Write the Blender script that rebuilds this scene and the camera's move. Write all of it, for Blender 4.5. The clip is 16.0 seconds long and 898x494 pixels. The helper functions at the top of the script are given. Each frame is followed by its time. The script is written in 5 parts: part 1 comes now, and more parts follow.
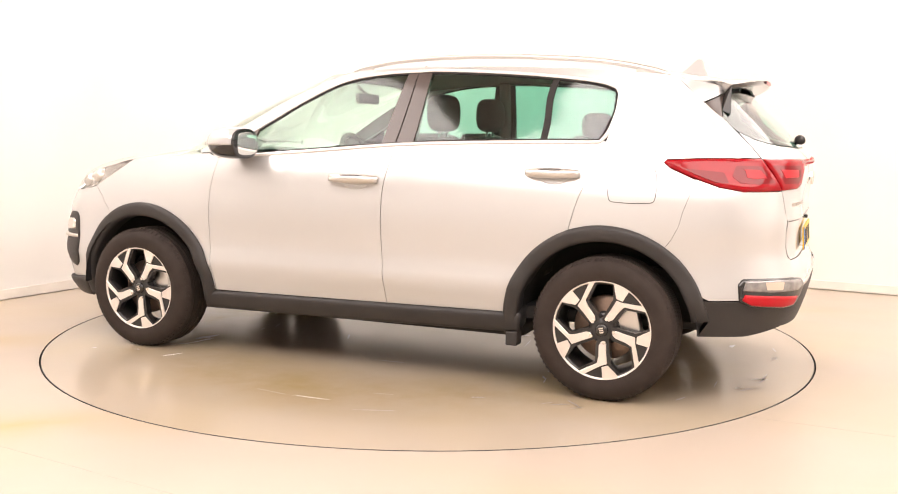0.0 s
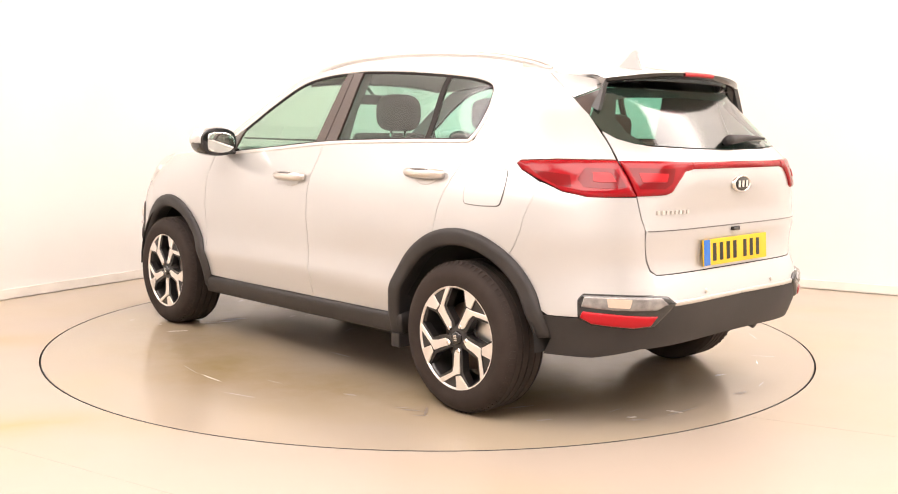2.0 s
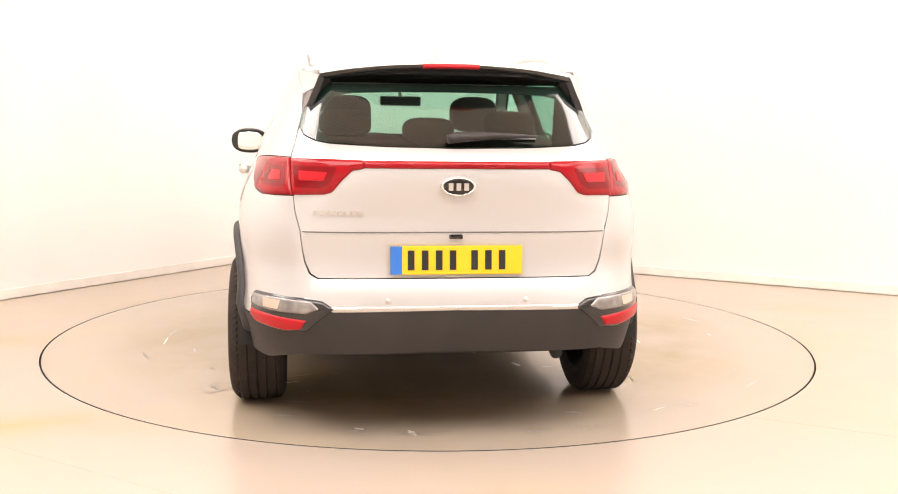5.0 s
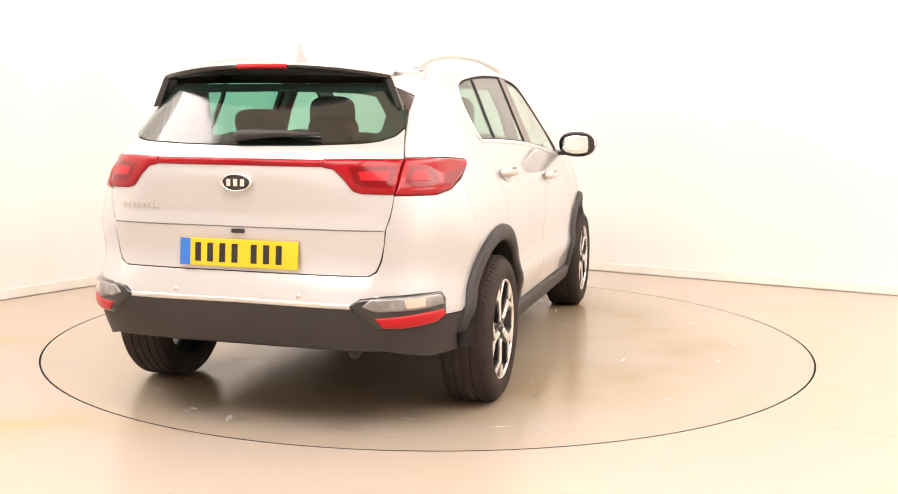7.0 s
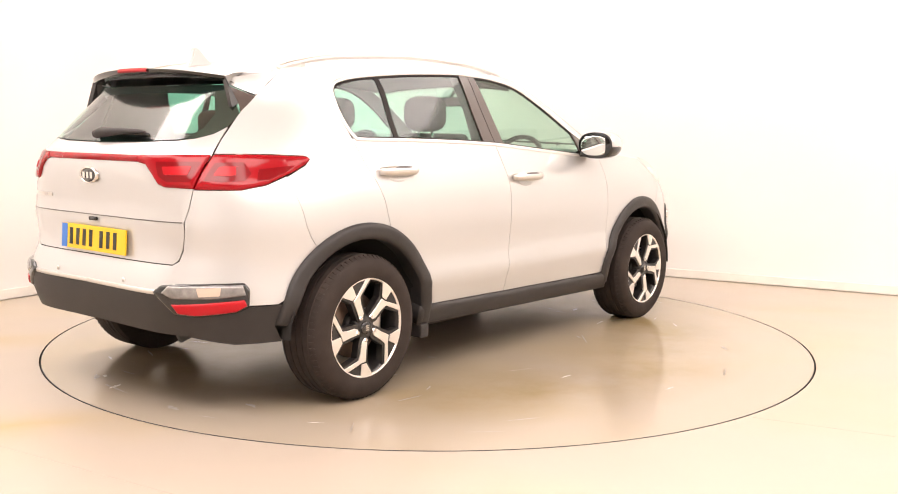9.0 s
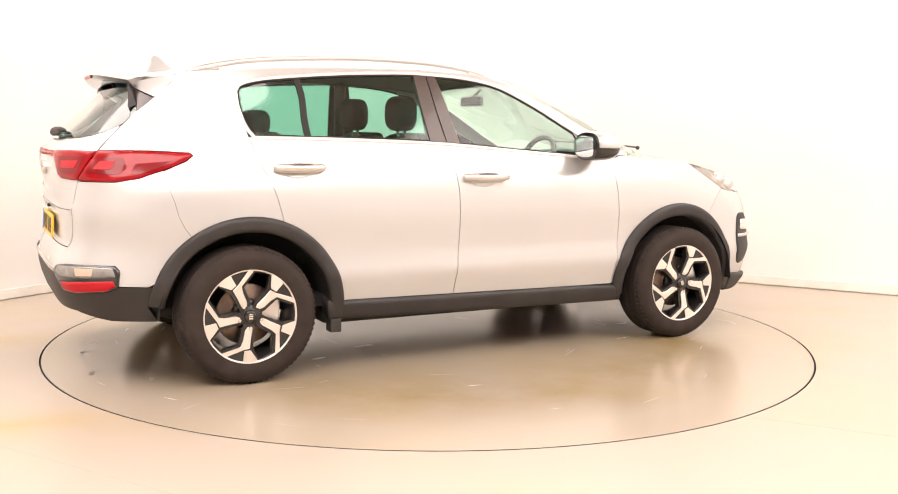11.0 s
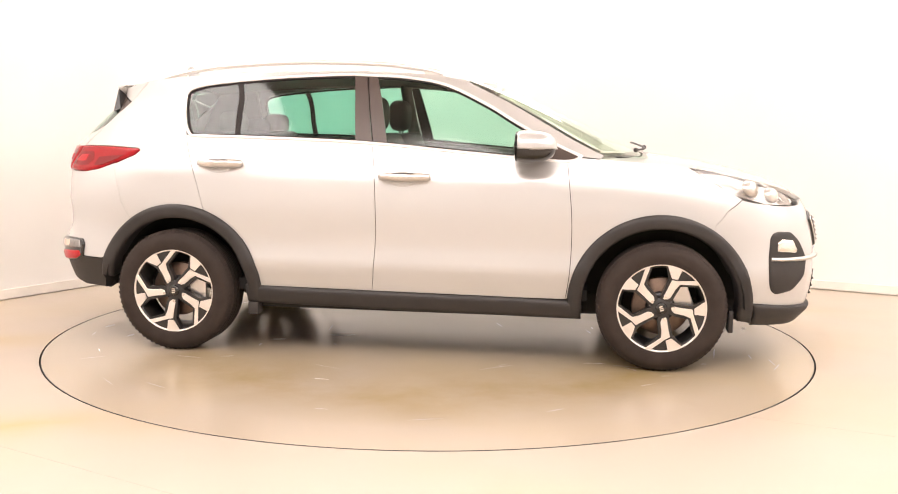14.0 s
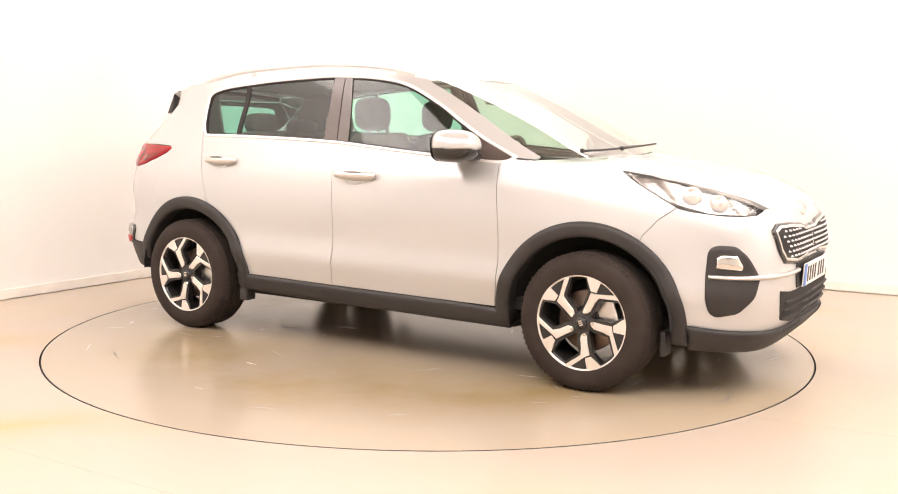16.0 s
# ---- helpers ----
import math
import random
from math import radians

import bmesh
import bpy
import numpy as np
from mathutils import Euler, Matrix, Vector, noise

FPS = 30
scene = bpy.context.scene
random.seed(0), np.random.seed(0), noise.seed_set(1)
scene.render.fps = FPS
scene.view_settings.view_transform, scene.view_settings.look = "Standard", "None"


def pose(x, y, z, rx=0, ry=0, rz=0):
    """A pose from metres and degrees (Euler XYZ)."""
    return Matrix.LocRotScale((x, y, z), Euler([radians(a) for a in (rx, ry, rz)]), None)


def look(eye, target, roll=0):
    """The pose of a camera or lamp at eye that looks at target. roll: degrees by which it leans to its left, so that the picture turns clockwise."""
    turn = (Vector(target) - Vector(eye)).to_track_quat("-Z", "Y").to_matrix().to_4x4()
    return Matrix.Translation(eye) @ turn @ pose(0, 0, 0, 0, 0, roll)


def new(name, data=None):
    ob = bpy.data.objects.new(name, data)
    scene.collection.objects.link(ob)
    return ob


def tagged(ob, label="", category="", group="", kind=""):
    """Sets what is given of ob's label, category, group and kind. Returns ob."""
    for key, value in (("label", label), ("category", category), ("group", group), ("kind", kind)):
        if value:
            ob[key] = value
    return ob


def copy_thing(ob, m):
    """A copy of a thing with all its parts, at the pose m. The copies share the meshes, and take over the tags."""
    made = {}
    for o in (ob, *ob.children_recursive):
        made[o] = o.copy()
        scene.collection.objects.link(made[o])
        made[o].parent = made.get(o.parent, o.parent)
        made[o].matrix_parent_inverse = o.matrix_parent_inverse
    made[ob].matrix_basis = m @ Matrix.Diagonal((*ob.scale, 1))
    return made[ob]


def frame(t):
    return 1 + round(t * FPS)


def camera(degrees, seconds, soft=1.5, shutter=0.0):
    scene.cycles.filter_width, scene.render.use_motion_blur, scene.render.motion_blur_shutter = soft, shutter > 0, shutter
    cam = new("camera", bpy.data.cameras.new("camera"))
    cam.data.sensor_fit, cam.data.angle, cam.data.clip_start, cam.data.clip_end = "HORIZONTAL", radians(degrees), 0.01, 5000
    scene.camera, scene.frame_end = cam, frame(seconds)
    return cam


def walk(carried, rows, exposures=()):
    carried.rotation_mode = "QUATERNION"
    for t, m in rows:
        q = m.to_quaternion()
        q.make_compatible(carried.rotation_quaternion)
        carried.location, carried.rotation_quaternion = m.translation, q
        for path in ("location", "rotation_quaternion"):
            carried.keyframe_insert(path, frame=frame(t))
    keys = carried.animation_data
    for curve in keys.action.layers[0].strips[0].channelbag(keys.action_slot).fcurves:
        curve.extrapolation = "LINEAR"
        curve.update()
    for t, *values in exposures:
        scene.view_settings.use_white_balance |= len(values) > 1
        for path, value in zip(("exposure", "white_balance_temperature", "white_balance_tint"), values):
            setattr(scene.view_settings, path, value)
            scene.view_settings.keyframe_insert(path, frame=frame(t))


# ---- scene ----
# ---- camera ----
cam = camera(49.633, 16.0, soft=1.05)
EYE = (0.0, -5.8991, 1.2472)
YAW, PITCH, ROLL = radians(-1.0462), radians(-6.8842), 0.6527
AIM = (EYE[0] - math.sin(YAW) * math.cos(PITCH), EYE[1] + math.cos(YAW) * math.cos(PITCH), EYE[2] + math.sin(PITCH))
walk(cam, [(0.0, look(EYE, AIM, ROLL)), (16.0, look(EYE, AIM, ROLL))], exposures=[(0.0, 0.0), (16.0, 0.0)])

# ---- light ----
world = bpy.data.worlds.new("world")
scene.world = world
world.use_nodes = True
world.node_tree.nodes["Background"].inputs[0].default_value = (1.0, 0.93, 0.84, 1)
world.node_tree.nodes["Background"].inputs[1].default_value = 0.05
# Ceiling panels out of view; the last is added to brighten nose and pillars.
LIGHTS = [(-1.5, -4.6, 3.6, 2.6, 166.0), (2.5, -4.6, 3.8, 2.8, 140.0), (-3.6, -0.9, 2.2, 4.4, 108.0), (3.9, -0.7, 2.2, 4.4, 74.0), (0.2, 2.4, 4.0, 1.5, 85.0), (6.4, -2.6, 2.2, 3.6, 60.0)]
LAMP_HEIGHT = 4.1
for lx, ly, sx, sy, watts in LIGHTS:
    lamp = bpy.data.lights.new("ceiling_lamp", "AREA")
    lamp.shape, lamp.size, lamp.size_y, lamp.energy, lamp.color = "RECTANGLE", sx, sy, watts, (1.0, 0.904, 0.880)
    new("ceiling_lamp", lamp).matrix_world = pose(lx, ly, LAMP_HEIGHT - 0.03)

# ---- materials ----
def material(name, colour, rough=0.5, metal=0.0, coat=0.0, spec=0.5, vary=0.0, scale=8.0, bump=0.0, bump_scale=60.0, flake=0.0, emit=0.0, alpha=None):
    """A surface with two scales of variation: broad tone and fine relief."""
    m = bpy.data.materials.new(name)
    m.use_nodes = True
    nt = m.node_tree
    b = nt.nodes["Principled BSDF"]
    b.inputs["Base Color"].default_value = (*colour, 1)
    b.inputs["Roughness"].default_value = rough
    b.inputs["Metallic"].default_value = metal
    b.inputs["Coat Weight"].default_value = coat
    b.inputs["Coat Roughness"].default_value = 0.04
    b.inputs["Specular IOR Level"].default_value = spec
    if emit:
        b.inputs["Emission Color"].default_value = (*colour, 1)
        b.inputs["Emission Strength"].default_value = emit
    co = nt.nodes.new("ShaderNodeTexCoord")
    if vary:
        n1 = nt.nodes.new("ShaderNodeTexNoise")
        n1.inputs["Scale"].default_value, n1.inputs["Detail"].default_value = scale, 6.0
        nt.links.new(co.outputs["Object"], n1.inputs["Vector"])
        ramp = nt.nodes.new("ShaderNodeMapRange")
        ramp.inputs["From Min"].default_value, ramp.inputs["From Max"].default_value = 0.3, 0.7
        ramp.inputs["To Min"].default_value, ramp.inputs["To Max"].default_value = 1 - vary, 1 + vary
        nt.links.new(n1.outputs["Fac"], ramp.inputs["Value"])
        mul = nt.nodes.new("ShaderNodeVectorMath")
        mul.operation = "SCALE"
        mul.inputs[0].default_value = colour
        nt.links.new(ramp.outputs["Result"], mul.inputs["Scale"])
        nt.links.new(mul.outputs["Vector"], b.inputs["Base Color"])
    if bump:
        n2 = nt.nodes.new("ShaderNodeTexNoise")
        n2.inputs["Scale"].default_value, n2.inputs["Detail"].default_value = bump_scale, 4.0
        nt.links.new(co.outputs["Object"], n2.inputs["Vector"])
        bp = nt.nodes.new("ShaderNodeBump")
        bp.inputs["Strength"].default_value, bp.inputs["Distance"].default_value = bump, 0.01
        nt.links.new(n2.outputs["Fac"], bp.inputs["Height"])
        nt.links.new(bp.outputs["Normal"], b.inputs["Normal"])
    if flake:
        v = nt.nodes.new("ShaderNodeTexNoise")
        v.inputs["Scale"].default_value, v.inputs["Detail"].default_value = 900.0, 2.0
        nt.links.new(co.outputs["Object"], v.inputs["Vector"])
        r2 = nt.nodes.new("ShaderNodeMapRange")
        r2.inputs["To Min"].default_value, r2.inputs["To Max"].default_value = rough - flake, rough + flake
        nt.links.new(v.outputs["Fac"], r2.inputs["Value"])
        nt.links.new(r2.outputs["Result"], b.inputs["Roughness"])
    return m


def glass_material(name, tint, gloss_rough=0.04, base=0.045):
    """A thin tinted pane: light passes through the tint, and the surface mirrors more at a slant."""
    m = bpy.data.materials.new(name)
    m.use_nodes = True
    nt = m.node_tree
    nt.nodes.clear()
    out = nt.nodes.new("ShaderNodeOutputMaterial")
    mix = nt.nodes.new("ShaderNodeMixShader")
    tr = nt.nodes.new("ShaderNodeBsdfTransparent")
    gl = nt.nodes.new("ShaderNodeBsdfGlossy")
    lw = nt.nodes.new("ShaderNodeLayerWeight")
    lw.inputs["Blend"].default_value = 0.5
    pw = nt.nodes.new("ShaderNodeMath")
    pw.operation = "POWER"
    pw.inputs[1].default_value = 4.5
    fr = nt.nodes.new("ShaderNodeMath")
    fr.operation = "MULTIPLY_ADD"
    fr.inputs[1].default_value, fr.inputs[2].default_value = 0.9, base
    nt.links.new(lw.outputs["Facing"], pw.inputs[0])
    nt.links.new(pw.outputs[0], fr.inputs[0])
    tr.inputs["Color"].default_value = (*tint, 1)
    gl.inputs["Roughness"].default_value = gloss_rough
    gl.inputs["Color"].default_value = (1, 1, 1, 1)
    nt.links.new(fr.outputs[0], mix.inputs[0])
    nt.links.new(tr.outputs[0], mix.inputs[1])
    nt.links.new(gl.outputs[0], mix.inputs[2])
    nt.links.new(mix.outputs[0], out.inputs[0])
    return m


def floor_material(name, colour, rough, stains, ring=None):
    """Painted concrete: broad tone, worn patches, scuffs and small dark marks."""
    m = material(name, colour, rough=rough, vary=0.015, scale=1.3, bump=0.03, bump_scale=220.0, spec=0.45)
    nt = m.node_tree
    b = nt.nodes["Principled BSDF"]
    co = nt.nodes.new("ShaderNodeTexCoord")
    base = b.inputs["Base Color"].links[0].from_socket
    n = nt.nodes.new("ShaderNodeTexNoise")
    n.inputs["Scale"].default_value, n.inputs["Detail"].default_value, n.inputs["Roughness"].default_value = 2.6, 10.0, 0.68
    nt.links.new(co.outputs["Object"], n.inputs["Vector"])
    r = nt.nodes.new("ShaderNodeMapRange")
    r.inputs["From Min"].default_value, r.inputs["From Max"].default_value = 0.60, 0.78
    r.inputs["To Min"].default_value, r.inputs["To Max"].default_value = 0.0, stains
    nt.links.new(n.outputs["Fac"], r.inputs["Value"])
    mix = nt.nodes.new("ShaderNodeMixRGB")
    mix.inputs[2].default_value = (0.17, 0.125, 0.085, 1)
    nt.links.new(r.outputs["Result"], mix.inputs[0])
    nt.links.new(base, mix.inputs[1])
    broad = nt.nodes.new("ShaderNodeTexNoise")
    broad.inputs["Scale"].default_value, broad.inputs["Detail"].default_value = 0.7, 3.0
    nt.links.new(co.outputs["Object"], broad.inputs["Vector"])
    rb = nt.nodes.new("ShaderNodeMapRange")
    rb.inputs["From Min"].default_value, rb.inputs["From Max"].default_value = 0.45, 0.75
    rb.inputs["To Min"].default_value, rb.inputs["To Max"].default_value = 0.0, 0.45
    nt.links.new(broad.outputs["Fac"], rb.inputs["Value"])
    warm = nt.nodes.new("ShaderNodeMixRGB")
    warm.inputs[2].default_value = (0.46, 0.36, 0.20, 1)
    nt.links.new(rb.outputs["Result"], warm.inputs[0])
    nt.links.new(mix.outputs[0], warm.inputs[1])
    last = warm.outputs[0]
    if ring:
        # a yellow-brown ring at this radius, broken up by noise
        far = nt.nodes.new("ShaderNodeVectorMath")
        far.operation = "LENGTH"
        nt.links.new(co.outputs["Object"], far.inputs[0])
        ramp = nt.nodes.new("ShaderNodeValToRGB")
        stops = ramp.color_ramp.elements
        stops[0].position, stops[0].color = (ring - 0.75) / 3, (0, 0, 0, 1)
        stops[1].position, stops[1].color = ring / 3, (1, 1, 1, 1)
        end = stops.new((ring + 0.5) / 3)
        end.color = (0, 0, 0, 1)
        third = nt.nodes.new("ShaderNodeMath")
        third.operation = "DIVIDE"
        third.inputs[1].default_value = 3.0
        nt.links.new(far.outputs["Value"], third.inputs[0])
        nt.links.new(third.outputs[0], ramp.inputs[0])
        patch = nt.nodes.new("ShaderNodeTexNoise")
        patch.inputs["Scale"].default_value, patch.inputs["Detail"].default_value, patch.inputs["Roughness"].default_value = 1.1, 6.0, 0.6
        nt.links.new(co.outputs["Object"], patch.inputs["Vector"])
        pr = nt.nodes.new("ShaderNodeMapRange")
        pr.inputs["From Min"].default_value, pr.inputs["From Max"].default_value = 0.32, 0.62
        pr.inputs["To Min"].default_value, pr.inputs["To Max"].default_value = 0.12, 0.95
        nt.links.new(patch.outputs["Fac"], pr.inputs["Value"])
        both_f = nt.nodes.new("ShaderNodeMath")
        both_f.operation = "MULTIPLY"
        nt.links.new(pr.outputs["Result"], both_f.inputs[0])
        nt.links.new(ramp.outputs["Color"], both_f.inputs[1])
        yellow = nt.nodes.new("ShaderNodeMixRGB")
        yellow.inputs[2].default_value = (0.30, 0.22, 0.10, 1)
        nt.links.new(both_f.outputs[0], yellow.inputs[0])
        nt.links.new(last, yellow.inputs[1])
        last = yellow.outputs[0]
    nt.links.new(last, b.inputs["Base Color"])
    n3 = nt.nodes.new("ShaderNodeTexNoise")
    n3.inputs["Scale"].default_value, n3.inputs["Detail"].default_value = 3.5, 8.0
    nt.links.new(co.outputs["Object"], n3.inputs["Vector"])
    r3 = nt.nodes.new("ShaderNodeMapRange")
    r3.inputs["From Min"].default_value, r3.inputs["From Max"].default_value = 0.3, 0.7
    r3.inputs["To Min"].default_value, r3.inputs["To Max"].default_value = rough - 0.015, rough + 0.02
    nt.links.new(n3.outputs["Fac"], r3.inputs["Value"])
    nt.links.new(r3.outputs["Result"], b.inputs["Roughness"])
    return m


M_WALL = material("white_wall_paint", (0.83, 0.815, 0.785), rough=0.75, vary=0.03, scale=0.9, bump=0.05, bump_scale=90)
M_SKIRT = material("skirting_paint", (0.82, 0.78, 0.72), rough=0.6, vary=0.06, scale=5)
M_CEIL = material("ceiling_paint", (0.64, 0.58, 0.53), rough=0.9, vary=0.03)
M_FLOOR = floor_material("painted_floor", (0.432, 0.366, 0.300), 0.33, 0.015)


def yellow_patch(mat, x, y, long, wide, turn, strength):
    """A yellow patch with a soft, uneven edge, on the floor at (x, y)."""
    nt = mat.node_tree
    b = nt.nodes["Principled BSDF"]
    before = b.inputs["Base Color"].links[0].from_socket
    co = nt.nodes.new("ShaderNodeTexCoord")
    rag = nt.nodes.new("ShaderNodeTexNoise")
    rag.inputs["Scale"].default_value, rag.inputs["Detail"].default_value = 1.8, 5.0
    nt.links.new(co.outputs["Object"], rag.inputs["Vector"])
    push = nt.nodes.new("ShaderNodeVectorMath")
    push.operation = "MULTIPLY_ADD"
    push.inputs[1].default_value = (0.5, 0.5, 0.0)
    nt.links.new(rag.outputs["Color"], push.inputs[0])
    nt.links.new(co.outputs["Object"], push.inputs[2])
    mp = nt.nodes.new("ShaderNodeMapping")
    mp.vector_type = "TEXTURE"
    mp.inputs["Location"].default_value = (x + 0.25, y + 0.25, 0)
    mp.inputs["Rotation"].default_value = (0, 0, radians(turn))
    mp.inputs["Scale"].default_value = (long, wide, 1)
    nt.links.new(push.outputs[0], mp.inputs["Vector"])
    ball = nt.nodes.new("ShaderNodeTexGradient")
    ball.gradient_type = "QUADRATIC_SPHERE"
    nt.links.new(mp.outputs[0], ball.inputs[0])
    fac = nt.nodes.new("ShaderNodeMath")
    fac.operation = "MULTIPLY"
    fac.inputs[1].default_value = strength
    nt.links.new(ball.outputs["Fac"], fac.inputs[0])
    mix = nt.nodes.new("ShaderNodeMixRGB")
    mix.inputs[2].default_value = (0.42, 0.30, 0.12, 1)
    nt.links.new(fac.outputs[0], mix.inputs[0])
    nt.links.new(before, mix.inputs[1])
    nt.links.new(mix.outputs[0], b.inputs["Base Color"])


for patch_row in ((-2.75, -0.30, 1.3, 0.45, 10, 0.85), (-1.75, -1.95, 1.1, 0.30, 12, 0.9), (-3.3, 0.7, 0.9, 0.35, 40, 0.5), (2.7, 0.9, 1.0, 0.5, -20, 0.4)):
    yellow_patch(M_FLOOR, *patch_row)

M_DISC = floor_material("turntable_floor", (0.405, 0.340, 0.270), 0.17, 0.12, 1.45)
M_JOINT = material("joint_filler", (0.44, 0.38, 0.32), rough=0.6, vary=0.1, scale=20)
# Near black on the pit and disc edges puts the gap's shade into colour.
M_PIT = material("near_black_metal", (0.03, 0.028, 0.026), rough=0.7, vary=0.1)
M_STAIN = material("oily_stain", (0.22, 0.18, 0.14), rough=0.35, vary=0.25, scale=30)
M_CHALK = material("chalky_scuff", (0.60, 0.55, 0.48), rough=0.6, vary=0.2, scale=30)
M_PAINT = material("silver_paint", (0.562, 0.558, 0.554), rough=0.3, metal=0.42, coat=1.0, flake=0.05)
M_CLAD = material("black_plastic", (0.026, 0.0225, 0.0215), rough=0.55, vary=0.12, scale=9, bump=0.08, bump_scale=700)
M_BLACK = material("gloss_black", (0.012, 0.011, 0.011), rough=0.12, coat=0.5)
M_PILLAR = material("pillar_film", (0.07, 0.052, 0.046), rough=0.22, coat=0.3)
M_LINER = material("dark_liner", (0.018, 0.016, 0.015), rough=0.8, vary=0.1)
M_CHROME = material("chrome", (0.82, 0.79, 0.75), rough=0.1, metal=1.0)
M_BRIGHT = material("bright_trim", (0.88, 0.86, 0.84), rough=0.3, metal=0.6, coat=0.5)
M_SATIN = material("satin_silver", (0.72, 0.69, 0.66), rough=0.28, metal=0.9)
M_TYRE = material("tyre_rubber", (0.034, 0.025, 0.021), rough=0.8, spec=0.25, vary=0.15, scale=14, bump=0.1, bump_scale=300)
M_RIM = material("machined_alloy", (0.84, 0.80, 0.76), rough=0.3, metal=0.8, vary=0.03, scale=40)
M_RIMBLACK = material("rim_black", (0.016, 0.014, 0.0135), rough=0.4, coat=0.25)
M_BRAKE = material("brake_disc", (0.24, 0.17, 0.13), rough=0.45, metal=0.8, vary=0.2, scale=20)
M_RED = material("red_lens", (0.30, 0.004, 0.009), rough=0.14, coat=0.3, spec=0.2, vary=0.06, scale=12)
M_REDDARK = material("dark_red_lens", (0.185, 0.003, 0.006), rough=0.14, coat=0.2, spec=0.25)
M_REDGLOW = material("bright_red_lens", (0.42, 0.005, 0.012), rough=0.3, coat=0.2, spec=0.25)
M_CLEAR = material("clear_lamp", (0.36, 0.34, 0.33), rough=0.12, metal=0.5, coat=1.0, vary=0.25, scale=30)
M_REVERSE = material("reversing_lens", (0.25, 0.235, 0.225), rough=0.22, metal=0.35, coat=0.6, vary=0.3, scale=30)
M_AMBER = material("amber_lens", (0.55, 0.42, 0.33), rough=0.15, coat=1.0)
M_SEAT = material("seat_cloth", (0.060, 0.048, 0.042), rough=0.85, vary=0.12, scale=20, bump=0.2, bump_scale=500)
M_TRIM = material("interior_trim", (0.13, 0.112, 0.10), rough=0.7, vary=0.08)
M_HEADLINER = material("headliner", (0.30, 0.265, 0.24), rough=0.9, vary=0.04)
M_YELLOW = material("plate_yellow", (0.80, 0.49, 0.012), rough=0.4, vary=0.03)
M_PLATEWHITE = material("plate_white", (0.82, 0.80, 0.76), rough=0.35)
M_BLUE = material("plate_blue", (0.03, 0.16, 0.55), rough=0.35)
M_INK = material("plate_ink", (0.012, 0.012, 0.012), rough=0.45)
M_MIRROR = material("mirror_glass", (0.85, 0.88, 0.86), rough=0.02, metal=1.0)
M_GLASS = glass_material("green_glass", (0.62, 0.86, 0.76), 0.05, 0.05)
M_PRIVACY = glass_material("tinted_glass", (0.41, 0.73, 0.63), 0.06, 0.06)
M_REARGLASS = glass_material("rear_window_glass", (0.41, 0.73, 0.63), 0.11, 0.12)
M_GRILLE = material("grille_metal", (0.14, 0.13, 0.125), rough=0.35, metal=0.7)
M_STUD = material("grille_stud_metal", (0.34, 0.32, 0.31), rough=0.3, metal=0.8)
M_SCREEN = glass_material("windscreen_glass", (0.80, 0.92, 0.82), 0.05, 0.2)
M_LENS = glass_material("lamp_cover", (0.93, 0.92, 0.90))
M_DIFF = material("lamp_diffuser", (1.0, 0.915, 0.87), emit=2.6)


# ---- building helpers ----
def part(name, bm, mat, parent=None, label="", smooth=True):
    me = bpy.data.meshes.new(name)
    bm.to_mesh(me)
    bm.free()
    me.materials.append(mat)
    if smooth:
        me.shade_smooth()
    ob = new(name, me)
    if parent is not None:
        ob.parent = parent
    if label:
        ob["label"] = label
    return ob


def box(bm, x0, x1, y0, y1, z0, z1, bevel=0.0, seg=2):
    made = bmesh.ops.create_cube(bm, size=1.0, matrix=Matrix.Translation(((x0 + x1) / 2, (y0 + y1) / 2, (z0 + z1) / 2)) @ Matrix.Diagonal((abs(x1 - x0), abs(y1 - y0), abs(z1 - z0), 1)))
    if bevel:
        edges = {e for v in made["verts"] for e in v.link_edges}
        bmesh.ops.bevel(bm, geom=list(edges), offset=bevel, segments=seg, profile=0.6, affect="EDGES")
    return bm


def curve(xs, ys):
    """A smooth shape-keeping curve through (xs, ys), for numbers and arrays."""
    xs, ys = np.array(xs, float), np.array(ys, float)
    h = np.diff(xs)
    d = np.diff(ys) / h
    m = np.zeros(len(xs))
    m[0], m[-1] = d[0], d[-1]
    for i in range(1, len(xs) - 1):
        if d[i - 1] * d[i] > 0:
            w1, w2 = 2 * h[i] + h[i - 1], h[i] + 2 * h[i - 1]
            m[i] = (w1 + w2) / (w1 / d[i - 1] + w2 / d[i])

    def f(x):
        x = np.clip(np.asarray(x, float), xs[0], xs[-1])
        i = np.clip(np.searchsorted(xs, x) - 1, 0, len(xs) - 2)
        t = (x - xs[i]) / h[i]
        return (2 * t**3 - 3 * t**2 + 1) * ys[i] + (t**3 - 2 * t**2 + t) * h[i] * m[i] + (3 * t**2 - 2 * t**3) * ys[i + 1] + (t**3 - t**2) * h[i] * m[i + 1]
    return f


